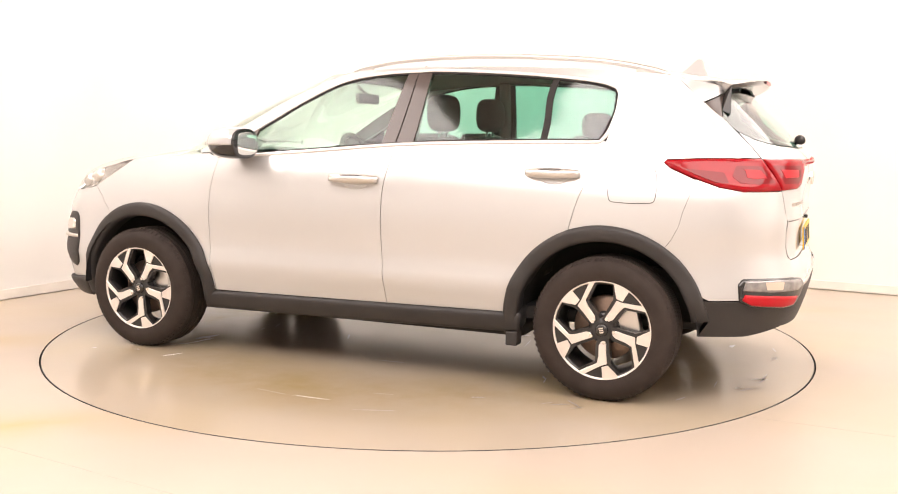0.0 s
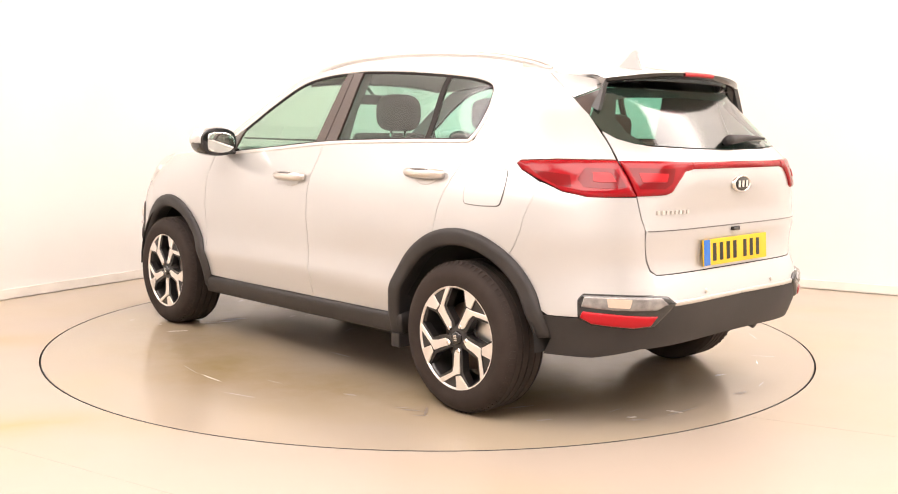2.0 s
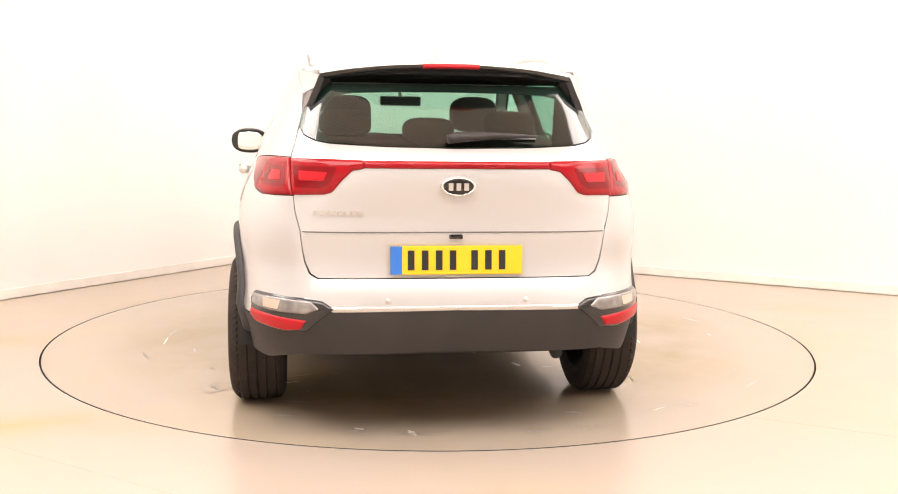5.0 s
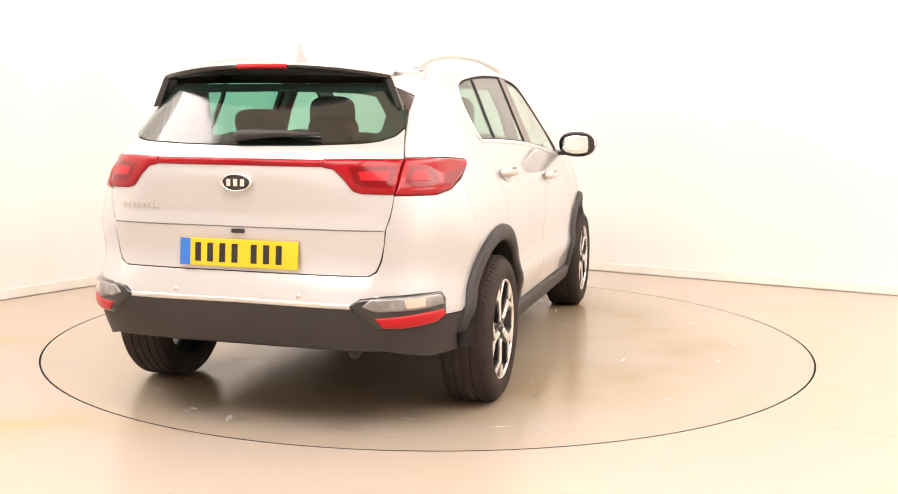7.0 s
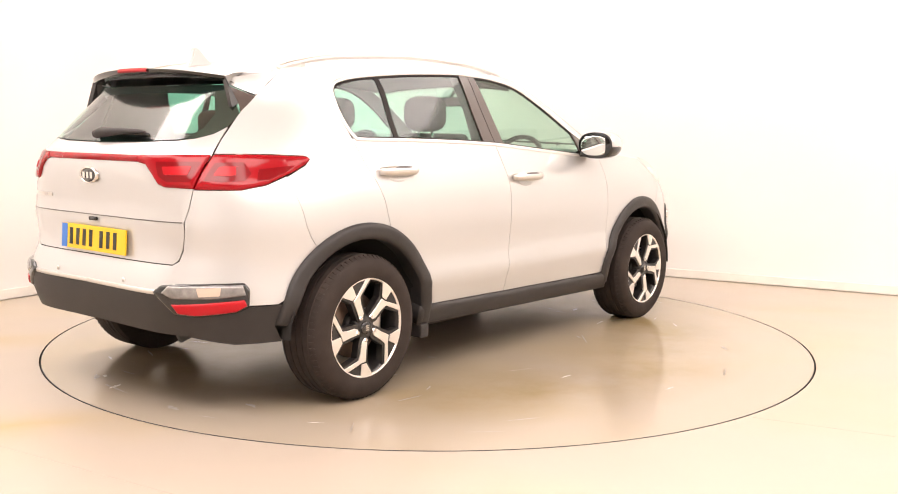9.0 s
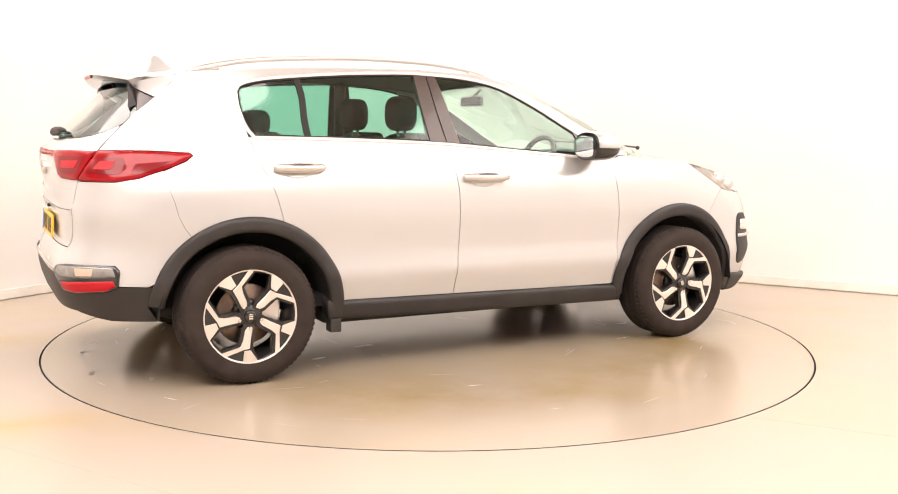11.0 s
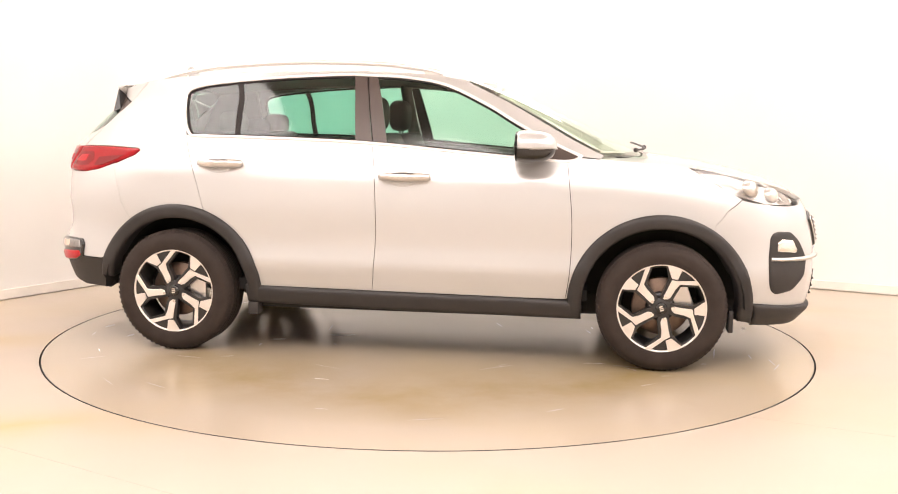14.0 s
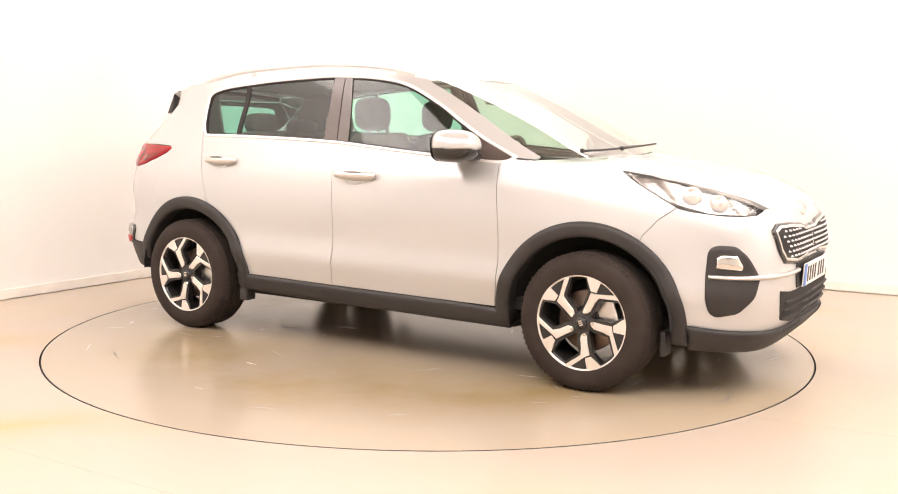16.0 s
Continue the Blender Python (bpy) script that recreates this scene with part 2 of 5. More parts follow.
def fillet(poly, r, steps=5):
    """Round every corner of a closed polygon by about r."""
    out, n = [], len(poly)
    for i in range(n):
        a, b, c = (np.array(poly[(i + k) % n][:2], float) for k in (-1, 0, 1))
        la, lc = np.linalg.norm(a - b), np.linalg.norm(c - b)
        rr = min(r if len(poly[i]) < 3 else poly[i][2], 0.45 * la, 0.45 * lc)
        if rr <= 1e-5:
            out.append(tuple(b))
            continue
        p, q = b + (a - b) / la * rr, b + (c - b) / lc * rr
        for k in range(steps + 1):
            t = k / steps
            out.append(tuple((1 - t) ** 2 * p + 2 * t * (1 - t) * b + t * t * q))
    return out


def through_points(pts, steps=6):
    """An open smooth line through some points."""
    p = [np.array(q, float) for q in pts]
    p = [2 * p[0] - p[1], *p, 2 * p[-1] - p[-2]]
    out = []
    for i in range(1, len(p) - 2):
        for k in range(steps):
            t = k / steps
            out.append(tuple(0.5 * (2 * p[i] + (p[i + 1] - p[i - 1]) * t + (2 * p[i - 1] - 5 * p[i] + 4 * p[i + 1] - p[i + 2]) * t**2 + (3 * p[i] - p[i - 1] - 3 * p[i + 1] + p[i + 2]) * t**3)))
    return out + [tuple(p[-2])]


def sheet(outline, mapping, res=0.05, inset=0.0014, off=0.0, puff=0.0, puff_r=0.02, thick=0.012, aspect=1.0):
    """A curved plate: the flat outline, filled and laid on the surface mapping(a, b), with turned-in edges. aspect scales the first coordinate into metres."""
    from mathutils import geometry
    pts = [np.array((p[0] * aspect, p[1])) for p in outline]
    pts = [p for i, p in enumerate(pts) if np.linalg.norm(p - pts[i - 1]) > 1e-4]
    area = sum(pts[i - 1][0] * pts[i][1] - pts[i][0] * pts[i - 1][1] for i in range(len(pts)))
    if area < 0:
        pts = pts[::-1]
    dense = []
    for i, p in enumerate(pts):
        q = pts[(i + 1) % len(pts)]
        k = max(1, int(np.linalg.norm(q - p) / res))
        dense += [p + (q - p) * j / k for j in range(k)]
    n = len(dense)
    if inset:
        moved = []
        for i in range(n):
            t = dense[(i + 1) % n] - dense[i - 1]
            moved.append(dense[i] + inset * np.array((-t[1], t[0])) / (np.linalg.norm(t) + 1e-9))
        dense = moved
    ring = np.array(dense)
    lo, hi = ring.min(0), ring.max(0)
    gx, gy = np.meshgrid(np.arange(lo[0] + res / 2, hi[0], res), np.arange(lo[1] + res / 2, hi[1], res))
    grid = np.stack([gx.ravel(), gy.ravel()], 1)
    if puff:
        extra = []
        for depth in (0.12, 0.35, 0.65, 1.0):
            for i in range(n):
                t = ring[(i + 1) % n] - ring[i - 1]
                extra.append(ring[i] + depth * puff_r * np.array((-t[1], t[0])) / (np.linalg.norm(t) + 1e-9))
        keep = np.array(extra)
        allp = np.concatenate([grid, keep])
    else:
        allp = grid

    def dist(p):
        a, b = ring, np.roll(ring, -1, 0)
        ab = b - a
        t = np.clip(((p[:, None] - a) * ab).sum(2) / ((ab**2).sum(1) + 1e-12), 0, 1)
        return np.sqrt((((a + t[..., None] * ab) - p[:, None]) ** 2).sum(2).min(1))

    def inside(p):
        a, b = ring, np.roll(ring, -1, 0)
        cross = ((a[:, 1] > p[:, None, 1]) != (b[:, 1] > p[:, None, 1]))
        xs = a[:, 0] + (p[:, None, 1] - a[:, 1]) * (b[:, 0] - a[:, 0]) / (b[:, 1] - a[:, 1] + 1e-12)
        return ((cross & (p[:, None, 0] < xs)).sum(1) % 2) == 1
    ok = inside(allp)
    d = dist(allp)
    limit = np.full(len(allp), 0.35 * res)
    if puff:
        limit[len(grid):] = 0.08 * puff_r
        limit[:len(grid)] = puff_r * 1.15
    allp = allp[ok & (d > limit)]
    vs, es, fs, *_ = geometry.delaunay_2d_cdt([Vector(p) for p in [*ring, *allp]], [], [list(range(n))], 1, 1e-6)
    flat = np.array([tuple(v) for v in vs])
    a, b = flat[:, 0] / aspect, flat[:, 1]
    P = mapping(a, b)
    e = 1e-3
    du = mapping(a + e, b) - mapping(a - e, b)
    dv = mapping(a, b + e) - mapping(a, b - e)
    N = np.cross(du, dv)
    N /= np.linalg.norm(N, axis=1)[:, None] + 1e-12
    if mapping.flip:
        N = -N
    o = np.full(len(flat), off)
    if puff:
        dd = np.clip(dist(flat) / puff_r, 0, 1)
        o = o + puff * np.sqrt(np.clip(1 - (1 - dd) ** 2, 0, 1))
    P = P + N * o[:, None]
    bm = bmesh.new()
    verts = [bm.verts.new(p) for p in P]
    for f in fs:
        try:
            face = bm.faces.new([verts[i] for i in (f if not mapping.flip else f[::-1])])
        except ValueError:
            pass
    edge_ids = {}
    for f in fs:
        for i in range(len(f)):
            k = (f[i], f[(i + 1) % len(f)])
            edge_ids[k] = True
    border = [(i, j) for i, j in edge_ids if (j, i) not in edge_ids]
    if thick:
        top, low = {}, {}
        for k in {k for ij in border for k in ij}:
            top[k] = bm.verts.new(P[k])
            low[k] = bm.verts.new(P[k] - N[k] * (thick + o[k] - off))
        for i, j in border:
            q = [top[i], low[i], low[j], top[j]]
            try:
                bm.faces.new(q if not mapping.flip else q[::-1])
            except ValueError:
                pass
    return bm


def lathe(bm, profile, axis="y", steps=48, closed=False):
    """Turn a profile of (radius, along) round an axis."""
    rings = []
    for r, h in profile:
        ring = []
        for k in range(steps):
            a = 2 * math.pi * k / steps
            c, s = r * math.cos(a), r * math.sin(a)
            ring.append(bm.verts.new({"y": (c, h, s), "x": (h, c, s), "z": (c, s, h)}[axis]))
        rings.append(ring)
    pairs = list(zip(rings, rings[1:])) + ([(rings[-1], rings[0])] if closed else [])
    for p, q in pairs:
        for k in range(steps):
            bm.faces.new((p[k], p[(k + 1) % steps], q[(k + 1) % steps], q[k]))
    bmesh.ops.recalc_face_normals(bm, faces=bm.faces)
    return bm


def tube(bm, path, r, steps=8, flat=1.0, caps=True):
    """A rod along a line of points; flat squeezes it upright."""
    path = [Vector(p) for p in path]
    rings = []
    for i, p in enumerate(path):
        t = (path[min(i + 1, len(path) - 1)] - path[max(i - 1, 0)]).normalized()
        side = t.cross(Vector((0, 0, 1)))
        side = side.normalized() if side.length > 1e-4 else Vector((0, 1, 0))
        up = side.cross(t)
        rr = r[i] if isinstance(r, (list, tuple)) else r
        rings.append([bm.verts.new(p + side * rr * math.cos(2 * math.pi * k / steps) + up * rr * flat * math.sin(2 * math.pi * k / steps)) for k in range(steps)])
    for p, q in zip(rings, rings[1:]):
        for k in range(steps):
            bm.faces.new((p[k], p[(k + 1) % steps], q[(k + 1) % steps], q[k]))
    if caps:
        bm.faces.new(rings[0][::-1])
        bm.faces.new(rings[-1])
    bmesh.ops.recalc_face_normals(bm, faces=bm.faces)
    return bm


def prism(bm, poly, y0, y1, bevel=0.0):
    """An outline in x and z, drawn out from y0 to y1."""
    a = [bm.verts.new((x, y0, z)) for x, z in poly]
    b = [bm.verts.new((x, y1, z)) for x, z in poly]
    bm.faces.new(a)
    bm.faces.new(b[::-1])
    for i in range(len(poly)):
        j = (i + 1) % len(poly)
        bm.faces.new((a[j], a[i], b[i], b[j]))
    bmesh.ops.recalc_face_normals(bm, faces=bm.faces)
    if bevel:
        bmesh.ops.bevel(bm, geom=bm.edges[:], offset=bevel, segments=2, affect="EDGES", clamp_overlap=True)
    return bm


# ---- the room ----
RADIUS = 2.2257
CORNER = Vector((-1.05, 4.19))
LEFT_DIR = Vector((-0.535, -0.845)).normalized()
RIGHT_DIR = Vector((0.869, -0.495)).normalized()
HEIGHT = 4.2


JOINTS = [(-3.6, -1.01, -0.6, -2.86), (1.43, -1.751, 3.6, -2.87)]


def wall_strip(name, line, z0, z1, thick, mat, label):
    """An upright wall along a plan line; its thickness goes outwards (to the line's left)."""
    bm = bmesh.new()
    rows = []
    n = len(line)
    for i, p in enumerate(line):
        t = (line[min(i + 1, n - 1)] - line[max(i - 1, 0)]).normalized()
        out = Vector((-t.y, t.x))
        q = p + out * thick
        rows.append([bm.verts.new((p.x, p.y, z0)), bm.verts.new((p.x, p.y, z1)), bm.verts.new((q.x, q.y, z1)), bm.verts.new((q.x, q.y, z0))])
    for a, b in zip(rows, rows[1:]):
        for k in range(4):
            bm.faces.new((a[k], a[(k + 1) % 4], b[(k + 1) % 4], b[k]))
    bm.faces.new(rows[0])
    bm.faces.new(rows[-1][::-1])
    bmesh.ops.recalc_face_normals(bm, faces=bm.faces)
    ob = part(name, bm, mat, None, "", smooth=False)
    return tagged(ob, label, "wall", kind="structure")


def room():
    curve_r = 0.7
    a, b = CORNER + LEFT_DIR * curve_r, CORNER + RIGHT_DIR * curve_r
    bend = [(1 - t) ** 2 * a + 2 * t * (1 - t) * CORNER + t * t * b for t in [k / 14 for k in range(15)]]
    far_l, far_r = CORNER + LEFT_DIR * 11.5, CORNER + RIGHT_DIR * 11.5
    back = [far_l, *bend, far_r]
    wall_strip("wall_back", back, 0.0, HEIGHT, 0.15, M_WALL, "white painted studio wall with a rounded corner")
    # unseen wall, set close so that its bounce brightens the car's sides
    close = far_l + RIGHT_DIR * 11.5
    wall_strip("wall_front", [far_r, close, far_l], 0.0, HEIGHT, 0.15, M_WALL, "unseen white wall behind the camera that bounces light")
    skirt_line = back
    shifted = []
    for i, p in enumerate(skirt_line):
        t = (skirt_line[min(i + 1, len(back) - 1)] - skirt_line[max(i - 1, 0)]).normalized()
        shifted.append(p - Vector((-t.y, t.x)) * 0.016)
    wall_strip("baseboard", shifted, 0.009, 0.075, 0.014, M_SKIRT, "cream painted skirting along the studio wall")
    # floor with a round opening for the turntable
    bm = bmesh.new()
    steps = 128
    inner, outer = [], []
    for k in range(steps):
        an = 2 * math.pi * k / steps
        c, s = math.cos(an), math.sin(an)
        inner.append(bm.verts.new(((RADIUS + 0.008) * c, (RADIUS + 0.008) * s, 0)))
        outer.append(bm.verts.new((16 * c, 16 * s, 0)))
    for k in range(steps):
        j = (k + 1) % steps
        bm.faces.new((inner[k], outer[k], outer[j], inner[j]))
    lining = bmesh.new()
    lathe(lining, [(RADIUS + 0.0075, -0.0015), (RADIUS + 0.008, -0.08), (RADIUS + 0.02, -0.08)], "z", 160)
    tagged(part("pit_edge", lining, M_PIT, None, smooth=False), "turntable pit edge, coloured dark as the gap's shade", "floor", kind="structure")
    for x0, y0, x1, y1 in JOINTS:
        a, b = Vector((x0, y0, 0.0006)), Vector((x1, y1, 0.0006))
        n = (b - a).cross(Vector((0, 0, 1))).normalized() * 0.0025
        joint = bmesh.new()
        v = [joint.verts.new(q) for q in (a - n, a + n, b + n, b - n)]
        w = [joint.verts.new(q.co - Vector((0, 0, 0.004))) for q in v]
        joint.faces.new(v)
        for i in range(4):
            joint.faces.new((v[i], w[i], w[(i + 1) % 4], v[(i + 1) % 4]))
        tagged(part("floor_joint", joint, M_JOINT, None, smooth=False), "thin filled joint in the painted floor", "floor joint", kind="structure")
    tagged(part("floor", bm, M_FLOOR, None, smooth=False), "warm beige painted concrete studio floor", "floor", kind="structure")
    bm = bmesh.new()
    bmesh.ops.create_circle(bm, cap_ends=True, segments=96, radius=RADIUS + 0.1, matrix=Matrix.Translation((0, 0, -0.08)))
    tagged(part("pit_floor", bm, M_PIT, None, smooth=False), "dark pit under the turntable", "floor", kind="structure")
    bm = bmesh.new()
    box(bm, -16, 16, -16, 16, HEIGHT, HEIGHT + 0.2)
    tagged(part("ceiling", bm, M_CEIL, None, smooth=False), "plain warm grey studio ceiling", "ceiling", kind="structure")


room()


def ceiling_lights():
    for lx, ly, sx, sy, watts in LIGHTS:
        light = tagged(new("ceiling_light"), "large white rectangular ceiling light panel", "light", group="ceiling lights")
        light.location = (lx, ly, LAMP_HEIGHT)
        bm = bmesh.new()
        box(bm, -sx / 2 - 0.04, sx / 2 + 0.04, -sy / 2 - 0.04, sy / 2 + 0.04, 0.0, 0.1, 0.01)
        part("housing", bm, M_SATIN, light, "", False)
        bm = bmesh.new()
        box(bm, -sx / 2, sx / 2, -sy / 2, sy / 2, -0.012, -0.002)
        part("diffuser", bm, M_DIFF, light, "glowing white diffuser", False)


ceiling_lights()


MARKS = [
    (1.153, 0.705, 0.16, 0.05, 70, 0),
    (1.12, 0.8, 0.22, 0.02, 75, 1),
    (-1.978, 0.316, 0.07, 0.03, 20, 1),
    (-1.9, 0.53, 0.05, 0.02, 60, 1),
    (-1.18, 1.19, 0.1, 0.02, 30, 0),
    (-1.936, 0.55, 0.09, 0.03, 60, 0),
    (-1.995, 0.285, 0.22, 0.015, 85, 0),
    (-1.67, 0.857, 0.1, 0.015, 70, 0),
    (-0.8, 1.24, 0.07, 0.02, 20, 0),
    (-1.755, -0.426, 0.08, 0.03, 80, 0),
    (-2.01, -0.2, 0.11, 0.03, 85, 0),
    (-1.27, 1.21, 0.08, 0.012, 45, 0),
    (-0.514, -0.172, 0.14, 0.04, 15, 1),
    (1.948, 0.506, 0.12, 0.02, 70, 1),
    (-0.854, -0.359, 0.09, 0.03, 25, 1),
    (1.277, -0.247, 0.08, 0.02, 0, 1),
]


def make_turntable():
    bm = bmesh.new()
    lathe(bm, [(RADIUS - 0.0028, 0.0), (RADIUS * 0.75, 0.0), (RADIUS * 0.5, 0.0), (RADIUS * 0.25, 0.0), (0.02, 0.0)], "z", 160)
    bmesh.ops.holes_fill(bm, edges=[e for e in bm.edges if e.is_boundary and e.verts[0].co.xy.length < 0.1], sides=0)
    bmesh.ops.recalc_face_normals(bm, faces=bm.faces)
    table = tagged(new("turntable"), "round beige floor turntable flush with the floor", "turntable")
    part("disc", bm, M_DISC, table, "", False)
    bm = bmesh.new()
    lathe(bm, [(RADIUS - 0.003, -0.002), (RADIUS - 0.002, 0.0004), (RADIUS, -0.002), (RADIUS, -0.05)], "z", 160)
    part("edge_ring", bm, M_PIT, table, "edge ring, coloured dark as the gap's shade")
    rng = random.Random(5)
    smears = []
    for cx, cy in ((-1.35, 1.02), (-1.35, -0.72), (1.32, 1.02), (1.32, -0.72)):
        for k in range(5):
            smears.append((cx + rng.uniform(-0.45, 0.45), cy + rng.uniform(-0.28, 0.28), rng.uniform(0.03, 0.14), rng.uniform(0.006, 0.018), rng.uniform(0, 180), k == 4))
    for k in range(34):
        far, way = 0.5 + 1.55 * rng.random() ** 0.7, rng.uniform(0, 360)
        smears.append((far * math.cos(radians(way)), far * math.sin(radians(way)), rng.uniform(0.04, 0.22), rng.uniform(0.005, 0.014), way + 90 + rng.uniform(-20, 20), k % 11 == 10))
    for x, y, length, width, turn, light in MARKS + smears:
        bm = bmesh.new()
        n = 18
        ring = []
        for k in range(n):
            a = 2 * math.pi * k / n
            r = 1 + rng.uniform(-0.4, 0.3)
            px, py = length / 2 * r * math.cos(a), width / 2 * r * math.sin(a)
            c, s = math.cos(radians(turn)), math.sin(radians(turn))
            ring.append(bm.verts.new((x + c * px - s * py, y + s * px + c * py, 0.0009)))
        bm.faces.new(ring)
        part("scuff_mark", bm, M_CHALK if light else M_STAIN, table, "chalky scuff mark" if light else "dark oily scuff mark", False)
    return table


turntable = make_turntable()

# ---- the car's surface ----
# Forward is +x, left is +y, the origin lies on the floor midway between the axles.
X0 = -0.3
WIDTH = curve([0.22, 0.30, 0.38, 0.46, 0.505, 0.525, 0.56, 0.60, 0.70, 0.80, 0.90, 0.97, 1.02, 1.08, 1.13, 1.20, 1.30, 1.40, 1.50, 1.56, 1.62],
              [0.820, 0.850, 0.867, 0.882, 0.8935, 0.893, 0.886, 0.882, 0.887, 0.895, 0.893, 0.882, 0.866, 0.840, 0.820, 0.790, 0.748, 0.706, 0.664, 0.632, 0.58])
TAIL = curve([0.22, 0.38, 0.50, 0.56, 0.60, 0.64, 0.68, 0.72, 0.80, 0.845, 0.87, 0.99, 1.07, 1.13, 1.19, 1.30, 1.40, 1.44, 1.50, 1.56, 1.62],
             [2.05, 2.145, 2.18, 2.185, 2.18, 2.160, 2.142, 2.136, 2.138, 2.15, 2.140, 2.155, 2.165, 2.15, 2.09, 1.985, 1.875, 1.845, 1.83, 1.81, 1.76])
TAIL_N = curve([0.22, 0.60, 0.85, 1.00, 1.10, 1.20, 1.30, 1.40, 1.46, 1.56, 1.62], [5.4, 5.3, 5.4, 4.8, 4.3, 4.4, 4.4, 4.8, 5.4, 6.2, 6.2])
NOSE = curve([0.22, 0.30, 0.40, 0.52, 0.65, 0.75, 0.82, 0.88, 0.94, 1.00, 1.08, 1.15], [2.05, 2.14, 2.175, 2.187, 2.185, 2.172, 2.152, 2.123, 2.09, 2.06, 2.02, 1.97])
NOSE_N = curve([0.22, 0.60, 0.80, 0.95, 1.05], [5.6, 5.2, 4.8, 4.3, 4.0])
SCREEN = curve([1.04, 1.08, 1.15, 1.20, 1.30, 1.40, 1.50, 1.56, 1.62], [1.46, 1.36, 1.20, 1.095, 0.895, 0.68, 0.44, 0.27, 0.05])


class Body:
    """The body's skin as (q, z): q runs 0 at the widest station, 1 at the rear corner, 2 at the rear middle, and below zero to the front."""
    flip = False

    def __init__(self, front=NOSE, front_n=NOSE_N, mirror=False):
        self.front, self.front_n, self.mirror, self.flip = front, front_n, mirror, mirror

    def shape(self, q, z):
        w = WIDTH(z)
        rear = np.asarray(q) >= 0
        a = np.where(rear, TAIL(z) + X0, self.front(z) - X0)
        n = np.where(rear, TAIL_N(z), self.front_n(z))
        return w, a, n, rear

    def __call__(self, q, z):
        q, z = np.asarray(q, float), np.asarray(z, float)
        over = np.abs(q) > 2
        k = np.where(over, 4 - np.abs(q), np.abs(q))
        w, a, n, rear = self.shape(q, z)
        u = np.where(k <= 1, k, 1.0)
        v = np.where(k <= 1, 1.0, 2 - k)
        r = (np.abs(u) ** n + np.abs(v) ** n) ** (-1 / n)
        x = X0 + np.where(rear, -1, 1) * a * u * r
        y = w * v * r * np.where(over, -1, 1)
        if self.mirror:
            y = -y
        return np.stack([x, y, z], -1)

    def qx(self, x, z):
        """The q of a place on the flank, by its x."""
        s = 1.0 if x <= X0 else -1.0
        w, a, n, _ = self.shape(s, z)
        u = min(abs(x - X0) / float(a), 0.9995)
        v = (1 - u**float(n)) ** (1 / float(n))
        return s * (u / v if u <= v else 2 - v / u)

    def qy(self, y, z, rear=True):
        """The q of a place on the rear or front, by its y."""
        s = 1.0 if rear else -1.0
        w, a, n, _ = self.shape(s, z)
        v = min(abs(y) / float(w), 0.9995)
        u = (1 - v**float(n)) ** (1 / float(n))
        q = u / v if u <= v else 2 - v / u
        return s * (q if y >= 0 else 4 - q)


def cantrail_n(z):
    return 5.0 + 0 * np.asarray(z, float)


LOWER = {1: Body(), -1: Body(mirror=True)}
UPPER = {1: Body(SCREEN, cantrail_n), -1: Body(SCREEN, cantrail_n, mirror=True)}


def at(body, pts):
    """Outline points to (q, z): (x, z) on the flank, or ('y', y, z) on the rear, ('f', y, z) on the front, ('m', x, z) on the other flank."""
    out = []
    for p in pts:
        if p[0] == "m":
            q = body.qx(p[1], p[2])
            out.append((math.copysign(4 - abs(q), q), p[2]))
        elif p[0] == "y":
            out.append((body.qy(p[1], p[2]), p[2]))
        elif p[0] == "f":
            out.append((body.qy(p[1], p[2], False), p[2]))
        else:
            out.append((body.qx(p[0], p[1]), p[1]))
    return out


def both(pts):
    """A half outline that begins and ends on the middle line, made whole."""
    other = []
    for p in pts[::-1]:
        if p[0] in ("y", "f"):
            if abs(p[1]) > 1e-6:
                other.append((p[0], -p[1], p[2]))
        else:
            other.append(("m", p[0], p[1]))
    return list(pts) + other


def scaled_fillet(pts, r, k=1.9):
    return [(p[0] / k, p[1]) for p in fillet([(p[0] * k, *p[1:]) for p in pts], r)]


def arc(cx, cz, r, a0, a1, steps=14):
    return [(cx + r * math.cos(radians(a0 + (a1 - a0) * k / steps)), cz + r * math.sin(radians(a0 + (a1 - a0) * k / steps))) for k in range(steps + 1)]


def skin(name, body, pts, mat, parent, r=0.0, label="", **kw):
    q = at(body, pts)
    if r:
        q = scaled_fillet(q, r)
    return part(name, sheet(q, body, aspect=1.9, **kw), mat, parent, label)


class Deck:
    """A surface seen from above: z from (x, y)."""
    flip = False

    def __init__(self, height):
        self.height = height

    def __call__(self, x, y):
        x, y = np.asarray(x, float), np.asarray(y, float)
        return np.stack([x, y, self.height(x, y)], -1)


ROOF_Z = curve([-1.95, -1.85, -1.70, -1.50, -1.2, -0.9, -0.5, -0.1, 0.2, 0.42], [1.470, 1.492, 1.525, 1.554, 1.582, 1.598, 1.605, 1.595, 1.570, 1.52])
HOOD_Z = curve([0.9, 1.2, 1.5, 1.8, 2.0, 2.07, 2.127, 2.22], [1.16, 1.135, 1.10, 1.04, 0.968, 0.925, 0.878, 0.80])
roof_deck = Deck(lambda x, y: ROOF_Z(x) - 0.045 * (np.abs(y) / 0.6) ** 2.6)
